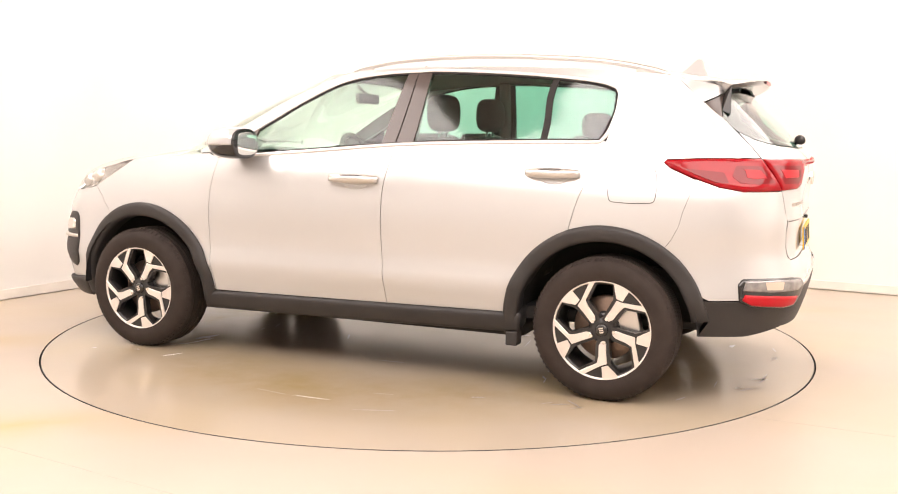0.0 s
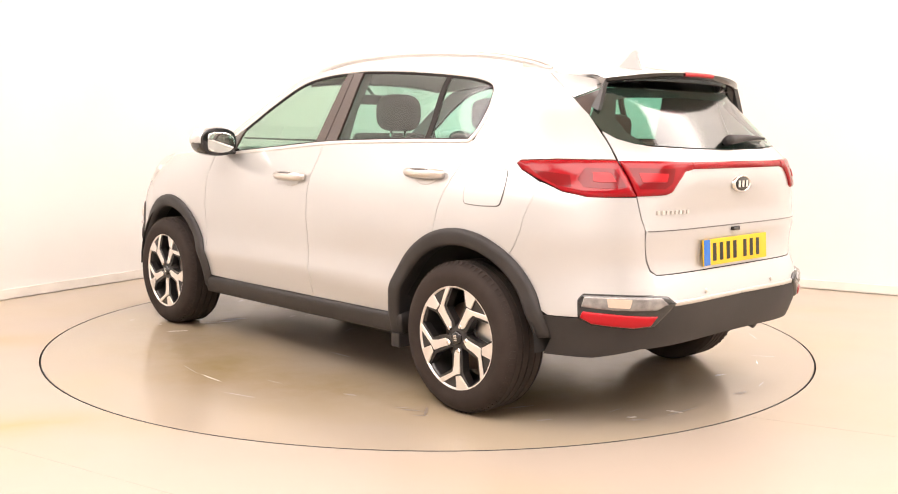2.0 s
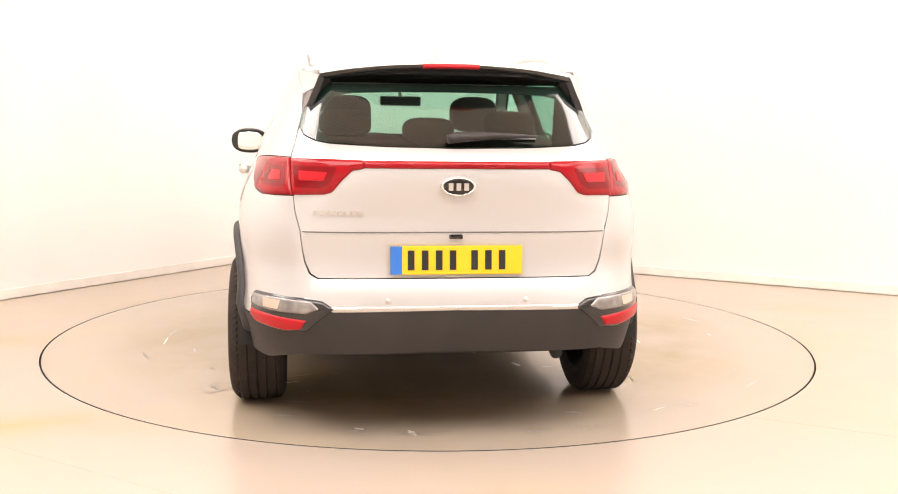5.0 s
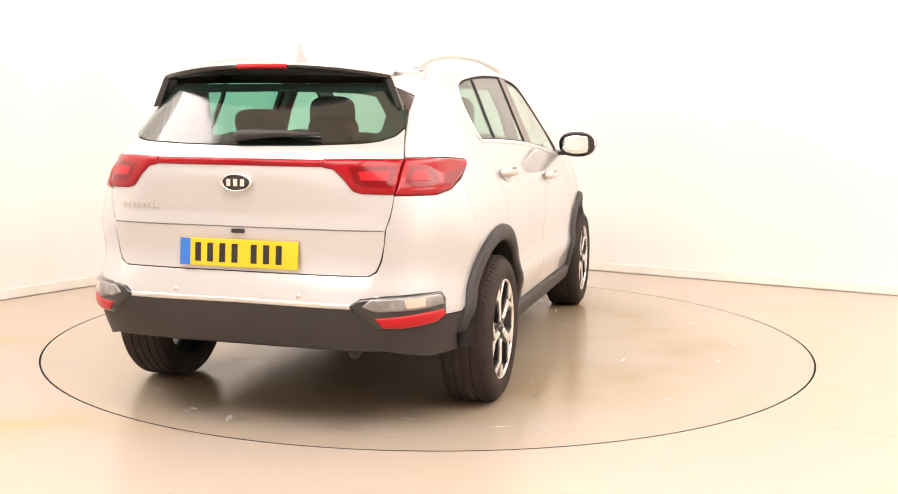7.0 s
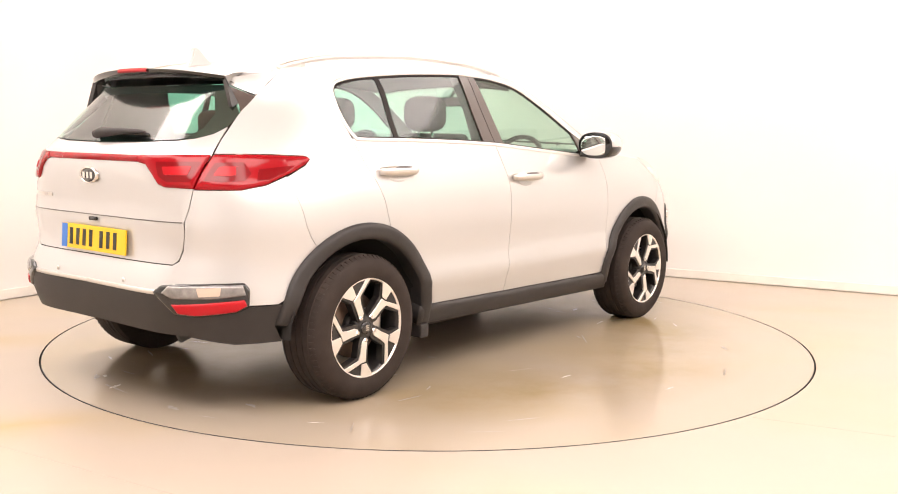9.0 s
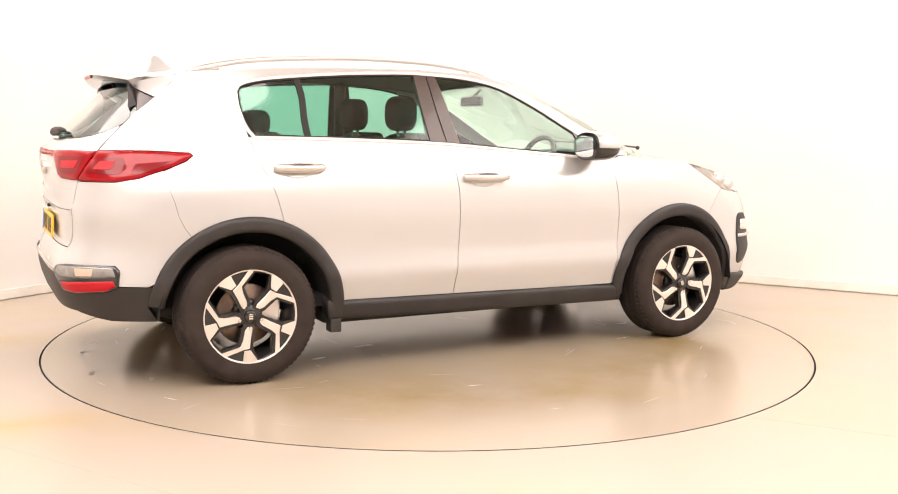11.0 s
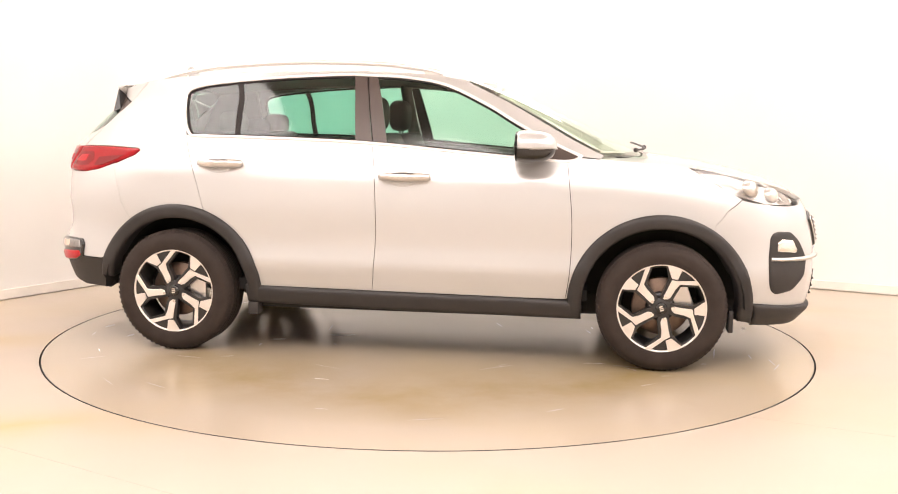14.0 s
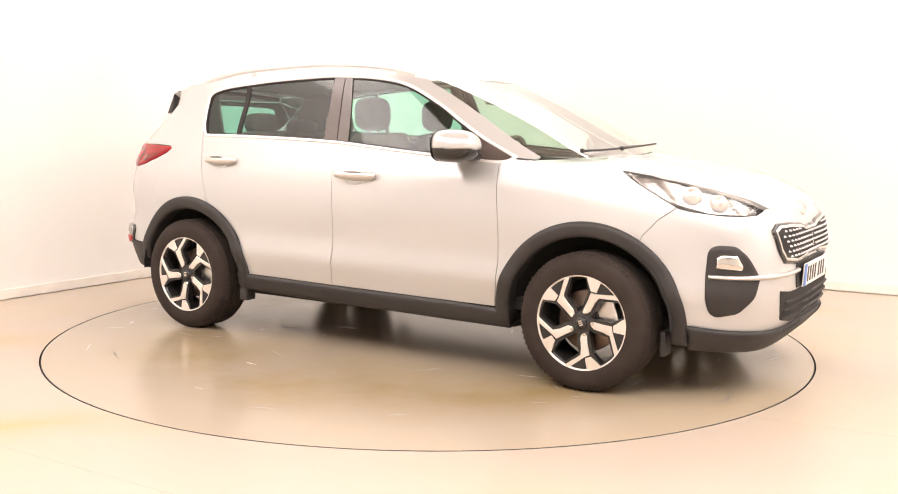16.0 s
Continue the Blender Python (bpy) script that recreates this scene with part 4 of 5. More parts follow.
        bmesh.ops.bevel(bm, geom=bm.edges[:], offset=0.0015, segments=1, affect="EDGES")
        spoke = part("spoke", bm, M_RIM, hub, "bright machined alloy spoke", False)
        bm = bmesh.new()
        prism(bm, place(foot, turn), -0.0125, -0.006, 0.0015)
        part("spoke_foot", bm, M_RIM, spoke, "", False)
        bm = bmesh.new()
        prism(bm, place(under, turn), -0.0055, 0.032)
        for v in bm.verts:
            rr = math.hypot(v.co.x, v.co.z)
            v.co.y += 0.010 * max(0, 1 - rr / 0.2)
        part("spoke_back", bm, M_RIMBLACK, spoke, "", False)
        a = radians(72 * i + 36 + 90)
        bm = bmesh.new()
        lathe(bm, [(0.0005, -0.008), (0.009, -0.008), (0.0120, -0.003), (0.0120, 0.02)], "y", 6)
        bmesh.ops.translate(bm, verts=bm.verts, vec=(0.058 * math.cos(a), 0.0, 0.058 * math.sin(a)))
        part("wheel_nut", bm, M_CHROME, hub, "chrome wheel nut", False)
    bm = bmesh.new()
    lathe(bm, [(0.0005, -0.011), (0.022, -0.0105), (0.029, -0.007), (0.031, 0.006)], "y", 32)
    cap = part("centre_cap", bm, M_BLACK, hub, "black wheel centre cap")
    for z in (-0.010, 0.0, 0.010):
        bm = bmesh.new()
        box(bm, -0.0095, 0.0095, -0.0125, -0.0105, z - 0.0028, z + 0.0028)
        part("cap_mark", bm, M_CHROME, cap, "", False)
    return hub


def wheels(car):
    first = wheel(car)
    face = 0.900
    spots = [(1.335, -1, -20.0, first), (-1.335, -1, 1.0, None), (1.335, 1, -15.0, None), (-1.335, 1, -13.0, None)]
    for cx, s, spin, ob in spots:
        m = Matrix.Translation((cx, s * face, HUB)) @ (Matrix.Identity(4) if s < 0 else Matrix.Rotation(math.pi, 4, "Z")) @ Matrix.Rotation(radians(spin), 4, "Y")
        if ob is None:
            copy_thing(first, m)
        else:
            ob.matrix_basis = m


def tail_lamps(car):
    for s in (1, -1):
        b = LOWER[s]
        outer = [(-1.572, 1.112), (-1.585, 1.122), (-1.75, 1.130), (-1.90, 1.132), ("y", 0.71, 1.132), ("y", 0.641, 1.131), ("y", 0.632, 0.992), ("y", 0.71, 0.990), (-1.92, 0.990), (-1.82, 1.008), (-1.68, 1.058), (-1.60, 1.090)]
        lamp = skin("tail_lamp", b, outer, M_RED, car, r=0.006, off=0.001, puff=0.009, puff_r=0.022, inset=-0.001, thick=0.03, res=0.03, label="red rear light cluster")
        skin("lamp_core", b, [(-1.875, 1.094), ("y", 0.71, 1.098), ("y", 0.656, 1.096), ("y", 0.654, 1.024), ("y", 0.71, 1.018), (-1.90, 1.022), (-1.865, 1.05)], M_REDDARK, lamp, r=0.012, off=0.0112, inset=0, thick=0.003, res=0.03)
        skin("lamp_glow", b, [(-1.915, 1.078), ("y", 0.71, 1.080), ("y", 0.672, 1.078), ("y", 0.672, 1.042), ("y", 0.71, 1.040), (-1.925, 1.044)], M_REDGLOW, lamp, r=0.01, off=0.0132, inset=0, thick=0.002, res=0.03)
        skin("lamp_shade", b, [(-1.66, 1.082), (-1.83, 1.066), (-1.855, 1.02), (-1.80, 1.024), (-1.71, 1.056)], M_REDDARK, lamp, r=0.008, off=0.0112, inset=0, thick=0.003, res=0.03)
        inner = [("y", 0.637, 1.131), ("y", 0.50, 1.131), ("y", 0.36, 1.128), ("y", 0.36, 1.096), ("y", 0.405, 1.088), ("y", 0.445, 1.05), ("y", 0.480, 1.006), ("y", 0.51, 0.996), ("y", 0.628, 0.992)]
        gate = skin("tailgate_lamp", b, inner, M_RED, car, r=0.01, off=0.002, puff=0.010, puff_r=0.02, inset=0.0, thick=0.012, res=0.025, label="red tailgate light")
        skin("lamp_core", b, [("y", 0.622, 1.100), ("y", 0.46, 1.098), ("y", 0.485, 1.040), ("y", 0.52, 1.020), ("y", 0.616, 1.018)], M_REDDARK, gate, r=0.012, off=0.0125, inset=0, thick=0.002, res=0.025)
        skin("lamp_glow", b, [("y", 0.600, 1.080), ("y", 0.495, 1.078), ("y", 0.51, 1.046), ("y", 0.600, 1.044)], M_REDGLOW, gate, r=0.008, off=0.0145, inset=0, thick=0.002, res=0.025)
    b = LOWER[1]
    bar = [("y", 0.36, 1.126), ("y", 0.0, 1.126), ("y", -0.36, 1.126), ("y", -0.36, 1.098), ("y", 0.0, 1.098), ("y", 0.36, 1.098)]
    skin("light_bar", b, bar, M_RED, car, off=0.002, puff=0.008, puff_r=0.01, inset=0, thick=0.01, res=0.03, label="thin red light bar across the tailgate")


def rear_fittings(car):
    b = LOWER[1]
    for s in (1, -1):
        bs = LOWER[s]
        frame_o = [("y", 0.475, 0.560), ("y", 0.52, 0.590), ("y", 0.60, 0.600), ("y", 0.72, 0.604), (-1.935, 0.602), (-1.915, 0.575), (-1.925, 0.500), (-1.97, 0.478), ("y", 0.66, 0.462), ("y", 0.58, 0.468), ("y", 0.53, 0.515)]
        unit = skin("rear_fog_unit", bs, frame_o, M_BLACK, car, r=0.015, off=0.002, puff=0.012, puff_r=0.02, inset=0, thick=0.02, res=0.025, label="rear fog lamp and reflector in a black surround")
        skin("clear_lens", bs, [("y", 0.53, 0.560), ("y", 0.56, 0.588), ("y", 0.70, 0.594), (-1.945, 0.592), (-1.935, 0.548), ("y", 0.72, 0.541), ("y", 0.58, 0.540)], M_REVERSE, unit, r=0.01, off=0.014, puff=0.006, puff_r=0.012, inset=0, thick=0.006, res=0.02, label="clear reversing lamp lens")
        skin("amber_lens", bs, [("y", 0.67, 0.584), ("y", 0.735, 0.586), ("y", 0.735, 0.552), ("y", 0.68, 0.550)], M_AMBER, unit, r=0.008, off=0.021, inset=0, thick=0.004, res=0.02, label="pale amber indicator lens")
        skin("red_reflector", bs, [("y", 0.575, 0.516), ("y", 0.72, 0.527), (-1.945, 0.532), (-1.935, 0.508), (-1.975, 0.488), ("y", 0.66, 0.474), ("y", 0.60, 0.480)], M_REDGLOW, unit, r=0.008, off=0.014, puff=0.006, puff_r=0.012, inset=0, thick=0.006, res=0.02, label="red reflector")
        skin("bumper_strip", bs, [("y", 0.0, 0.570), ("y", 0.48, 0.568), ("y", 0.53, 0.552), ("y", 0.48, 0.548), ("y", 0.0, 0.552)], M_SATIN, car, off=0.003, puff=0.004, puff_r=0.008, inset=0, thick=0.01, res=0.03, label="bright strip along the rear bumper")
    for y in (0.27, -0.27, 0.58, -0.58):
        p = b(b.qy(y, 0.590), 0.590)
        bm = bmesh.new()
        lathe(bm, [(0.0005, -0.0035), (0.0095, -0.003), (0.0105, 0.0)], "x", 20)
        bmesh.ops.translate(bm, verts=bm.verts, vec=tuple(p))
        part("parking_sensor", bm, M_SATIN, car, "small round parking sensor")
    # number plate, bars in place of characters
    px = -2.155
    plate = tagged(new("rear_plate"), "", "")
    plate.parent = car
    plate.matrix_basis = pose(px, 0.002, 0.745, 0, 4, 0)
    bm = bmesh.new()
    box(bm, -0.004, 0.004, -0.26, 0.26, -0.056, 0.056, 0.003)
    part("plate_board", bm, M_YELLOW, plate, "yellow rear number plate", False)
    bm = bmesh.new()
    box(bm, -0.0055, 0.0, 0.213, 0.259, -0.0545, 0.0545)
    part("plate_band", bm, M_BLUE, plate, "blue band", False)
    at_y = 0.178
    for i in range(7):
        if i == 4:
            at_y -= 0.03
        bm = bmesh.new()
        box(bm, -0.0058, 0.0, at_y - 0.013, at_y + 0.013, -0.038, 0.038)
        part("plate_bar", bm, M_INK, plate, "", False)
        at_y -= 0.0545
    # badge
    bm = bmesh.new()
    lathe(bm, [(0.0005, -0.010), (0.048, -0.009), (0.056, -0.006), (0.060, 0.0)], "x", 40)
    bmesh.ops.scale(bm, verts=bm.verts, vec=(1, 1.08, 0.56))
    bmesh.ops.translate(bm, verts=bm.verts, vec=(-2.164, 0.0, 1.030))
    badge = part("badge", bm, M_BLACK, car, "black oval badge with a chrome rim")
    bm = bmesh.new()
    lathe(bm, [(0.054, -0.008), (0.058, -0.012), (0.063, -0.010), (0.066, 0.0)], "x", 40)
    bmesh.ops.scale(bm, verts=bm.verts, vec=(1, 1.08, 0.56))
    bmesh.ops.translate(bm, verts=bm.verts, vec=(-2.164, 0.0, 1.030))
    part("badge_rim", bm, M_CHROME, badge, "chrome rim")
    for y in (0.030, 0.0, -0.030):
        bm = bmesh.new()
        box(bm, -2.1765, -2.172, y - 0.009, y + 0.009, 1.016, 1.044)
        part("badge_mark", bm, M_CHROME, badge, "", False)
    for i in range(8):
        y = 0.545 - 0.0245 * i
        q = b.qy(y, 0.925)
        p = b(q, 0.925)
        bm = bmesh.new()
        box(bm, p[0] - 0.005, p[0] + 0.006, y - 0.008, y + 0.008, 0.918, 0.933)
        part("name_bar", bm, M_SATIN, car, "small bright bar of the model lettering", False)
    bm = bmesh.new()
    box(bm, -2.160, -2.11, -0.022, 0.032, 0.826, 0.844, 0.006)
    part("gate_handle", bm, M_BLACK, car, "black tailgate release", False)
    # dark strip drawn as the shade line in the crease over the plate recess
    skin("crease_shade", b, [("y", 0.597, 0.855), ("y", 0.0, 0.855), ("y", -0.597, 0.855), ("y", -0.597, 0.851), ("y", 0.0, 0.851), ("y", 0.597, 0.851)], M_GRILLE, car, off=0.0, puff=0.001, puff_r=0.002, inset=0, thick=0.004, res=0.03)
    # wiper
    bm = bmesh.new()
    path = [b(b.qy(y, z), z) + np.array((-0.030 + 0.004, 0, 0.012)) for y, z in ((0.035, 1.198), (0.0, 1.206), (-0.14, 1.214), (-0.32, 1.212))]
    tube(bm, path, [0.022, 0.027, 0.018, 0.006], 10, 0.85)
    wiper = part("rear_wiper", bm, M_CLAD, car, "black rear wiper")
    bm = bmesh.new()
    tube(bm, [p + np.array((0.018, 0, -0.012)) for p in path], 0.006, 6)
    part("blade", bm, M_BLACK, wiper)


def spoiler(car):
    """The roof spoiler: a lip over the rear window whose ends sweep down the window's sides."""
    skin_at = lambda y, z: Vector(LOWER[1](LOWER[1].qy(y, z), z))
    tip_x = lambda y: -1.935 + 0.115 * (abs(y) / 0.53) ** 3
    tip_z = lambda y: 1.507 - 0.042 * (abs(y) / 0.56) ** 2.2
    half = []
    for k in range(17):
        y = 0.530 * k / 16
        x0 = -1.772 + 0.04 * (y / 0.530) ** 4
        start = Vector((x0, y, float(roof_deck(x0, y)[2])))
        half.append((start, Vector((tip_x(y), y * 0.985, tip_z(y))), Vector((-1.805 + 0.05 * (y / 0.530) ** 3, y * 0.985, 1.436))))
    flip = lambda v: Vector((v.x, -v.y, v.z))
    rows = [tuple(flip(p) for p in row) for row in half[:0:-1]] + half

    def loft(sections):
        bm = bmesh.new()
        made = [[bm.verts.new(p) for p in sec] for sec in sections]
        for a, c in zip(made, made[1:]):
            for k in range(len(a) - 1):
                bm.faces.new((a[k], a[k + 1], c[k + 1], c[k]))
        bmesh.ops.recalc_face_normals(bm, faces=bm.faces)
        return bm
    lift = Vector((0, 0, 0.005))
    outer = lambda r: [r[0] - Vector((0, 0, 0.012)), r[0], (r[0] + r[1]) / 2 + lift, r[1] + Vector((0.012, 0, 0.001)), r[1]]
    lower = lambda r: [r[1], r[1] + (r[2] - r[1]) * 0.06 + Vector((-0.003, 0, -0.012)), r[1] + (r[2] - r[1]) * 0.2 - lift * 3, (r[1] + r[2]) / 2 - lift, r[2]]
    sp = part("roof_spoiler", loft([outer(r) for r in rows]), M_PAINT, car, "silver roof spoiler")
    for s in (1, -1):
        edge = [skin_at(0.571, 1.350), Vector((-1.828, 0.578, 1.333)), half[-1][1] + Vector((0, 0.002, -0.006)), skin_at(0.500, 1.432)]
        bm = bmesh.new()
        outer_v = [bm.verts.new((p.x, s * (p.y + 0.002), p.z)) for p in edge]
        inner_v = [bm.verts.new((p.x + 0.004, s * (p.y - 0.026), p.z + 0.003)) for p in edge]
        for ring in (outer_v, inner_v):
            for k in range(1, 3):
                bm.faces.new((ring[0], ring[k], ring[k + 1]))
        for k in range(4):
            j = (k + 1) % 4
            bm.faces.new((outer_v[k], outer_v[j], inner_v[j], inner_v[k]))
        bmesh.ops.recalc_face_normals(bm, faces=bm.faces)
        part("spoiler_fin", bm, M_RIMBLACK, sp, "glossy black side fin", False)
        bm = bmesh.new()
        a, c, d, e = skin_at(0.500, 1.433), half[-1][1], half[-1][0], skin_at(0.510, 1.462)
        low_v = [bm.verts.new((p.x, s * (p.y + 0.003), p.z)) for p in (a, c, (c + d) / 2, d, e)]
        bm.faces.new(low_v)
        bmesh.ops.triangulate(bm, faces=bm.faces)
        part("spoiler_end", bm, M_PAINT, sp, "silver end of the spoiler", False)
    part("spoiler_underside", loft([lower(r) for r in rows]), M_BLACK, sp, "black spoiler underside")
    bm = loft([[Vector((tip_x(y) + 0.008, y, tip_z(y) + 0.004)), Vector((tip_x(y) - 0.004, y, tip_z(y))), Vector((tip_x(y) - 0.006, y, tip_z(y) - 0.012)), Vector((tip_x(y) + 0.004, y, tip_z(y) - 0.016))] for y in [-0.115 + 0.23 * k / 8 for k in range(9)]])
    part("brake_light", bm, M_REDGLOW, sp, "red high brake light")


def roof_fittings(car):
    for s in (1, -1):
        line = through_points([(-1.54, 1.516), (-1.45, 1.543), (-1.25, 1.581), (-1.0, 1.603), (-0.62, 1.619), (-0.24, 1.609), (-0.05, 1.590), (0.08, 1.568), (0.13, 1.550)], 5)
        bm = bmesh.new()
        path = [(x, s * (0.565 - 0.03 * max(0, -x - 0.9)), z) for x, z in line]
        tube(bm, path, 0.014, 10, 1.0)
        rail = part("roof_rail", bm, M_SATIN, car, "satin silver roof rail")
        for x0, x1, z0, z1 in ((-1.53, -1.38, 1.50, 1.552), (0.02, 0.14, 1.53, 1.575)):
            bm = bmesh.new()
            yy = 0.565 - 0.03 * max(0, -x0 - 0.9)
            prism(bm, [(x0, z0), (x1, z0), (x1, z1 if x0 < -1 else z0 + 0.012), (x0, z0 + 0.012 if x0 < -1 else z1)], s * (yy - 0.012), s * (yy + 0.012), 0.003)
            part("rail_foot", bm, M_SATIN, rail, "", False)
    bm = bmesh.new()
    prism(bm, [(-1.64, 1.530), (-1.49, 1.550), (-1.525, 1.574), (-1.575, 1.622), (-1.594, 1.628), (-1.606, 1.622), (-1.615, 1.58)], -0.015, 0.015, 0.006)
    part("aerial", bm, M_PAINT, car, "silver fin aerial", False)


def handles(car):
    for s in (1, -1):
        b = LOWER[s]
        for x0, x1, z in ((-1.194, -0.943, 1.050), (-0.166, 0.104, 0.994)):
            xs = [x0 + (x1 - x0) * k / 12 for k in range(13)]
            bm = bmesh.new()
            path, rad = [], []
            for k, x in enumerate(xs):
                e = abs(k / 6 - 1)
                p = b(b.qx(x, z), z)
                path.append((p[0], p[1] + s * (0.036 - 0.025 * e**4), z + 0.002))
                rad.append(0.0205 - 0.006 * e**3)
            tube(bm, path, rad, 12, 1.15)
            h = part("door_handle", bm, M_SATIN, car, "silver door handle")
            cx = (x0 + x1) / 2 - 0.01
            bowl = [(cx + 0.075 * math.cos(a), z - 0.012 + 0.040 * math.sin(a)) for a in [2 * math.pi * k / 20 for k in range(20)]]
            skin("handle_bowl", b, bowl, M_PAINT, h, off=0.001, puff=0.003, puff_r=0.02, inset=0, thick=0.002, res=0.02)
            # a dark rod stands in for the shaded hollow at the grip
            bm = bmesh.new()
            tube(bm, [(p[0], p[1] + s * 0.010, p[2] + 0.0150) for p in path[3:-3]], [0.003, 0.006, 0.0075, 0.008, 0.0075, 0.006, 0.003], 8)
            part("grip_shade", bm, M_GRILLE, h, "dark rod for the shade of the grip recess")


def fuel_flap(car):
    b = LOWER[1]
    o = [(-1.345, 0.932), (-1.334, 0.99), (-1.342, 1.066), (-1.44, 1.075), (-1.535, 1.082), (-1.552, 1.00), (-1.546, 0.932), (-1.44, 0.927)]
    flap = skin("fuel_flap", b, o, M_PAINT, car, r=0.022, off=0.0025, inset=0.0, thick=0.003, res=0.03, label="silver fuel filler flap")
    pts = [(p[0] + (0.0028 if p[0] > -1.44 else -0.0028), p[1] + (0.0028 if p[1] > 1.0 else -0.0028)) for p in o]
    skin("flap_gap", b, pts, M_LINER, flap, r=0.024, off=0.0012, inset=0.0, thick=0.001, res=0.03)


def ellipsoid(bm, centre, size, power=2.6, seg=28, rings=16, x_cut=None, z_cut=None):
    vs = []
    for i in range(rings + 1):
        th = math.pi * i / rings
        row = []
        for k in range(seg):
            ph = 2 * math.pi * k / seg
            d = [math.sin(th) * math.cos(ph), math.sin(th) * math.sin(ph), math.cos(th)]
            r = sum(abs(c) ** power for c in d) ** (-1 / power)
            p = [centre[j] + size[j] * d[j] * r for j in range(3)]
            if x_cut is not None:
                p[0] = max(p[0], x_cut)
            if z_cut is not None:
                p[2] = max(p[2], z_cut)
            row.append(bm.verts.new(p))
        vs.append(row)
    for a, c in zip(vs, vs[1:]):
        for k in range(seg):
            bm.faces.new((a[k], a[(k + 1) % seg], c[(k + 1) % seg], c[k]))
    bmesh.ops.remove_doubles(bm, verts=bm.verts, dist=1e-5)
    bmesh.ops.recalc_face_normals(bm, faces=bm.faces)
    return bm


def mirrors(car):
    for s in (1, -1):
        bm = ellipsoid(bmesh.new(), (0.632, s * 0.955, 1.166), (0.147, 0.120, 0.084), 2.4, x_cut=0.580, z_cut=1.157)
        m = part("door_mirror", bm, M_PAINT, car, "silver and black door mirror")
        bm = ellipsoid(bmesh.new(), (0.632, s * 0.955, 1.164), (0.142, 0.116, 0.081), 2.4, x_cut=0.568)
        part("mirror_base", bm, M_BLACK, m, "black lower mirror shell")
        bm = bmesh.new()
        box(bm, 0.60, 0.72, s * 0.80, s * 0.93, 1.092, 1.128, 0.012)
        part("mirror_arm", bm, M_BLACK, m, "", False)
        bm = ellipsoid(bmesh.new(), (0.570, s * 0.955, 1.164), (0.006, 0.113, 0.078), 2.5)
        part("mirror_bezel", bm, M_BLACK, m)
        bm = ellipsoid(bmesh.new(), (0, 0, 0), (0.004, 0.090, 0.058), 2.6)
        bmesh.ops.rotate(bm, verts=bm.verts, cent=(0, 0, 0), matrix=Matrix.Rotation(radians(-7 * s), 3, "Z"))
        bmesh.ops.translate(bm, verts=bm.verts, vec=(0.559, s * 0.957, 1.162))
        part("mirror_glass", bm, M_MIRROR, m, "silvered mirror glass")
        bm = bmesh.new()
        tube(bm, [(0.640, s * 1.071, 1.158), (0.700, s * 1.058, 1.157), (0.742, s * 1.030, 1.156), (0.770, s * 0.98, 1.155), (0.775, s * 0.93, 1.154)], 0.006, 8)
        part("mirror_indicator", bm, M_CLEAR, m, "clear indicator strip")


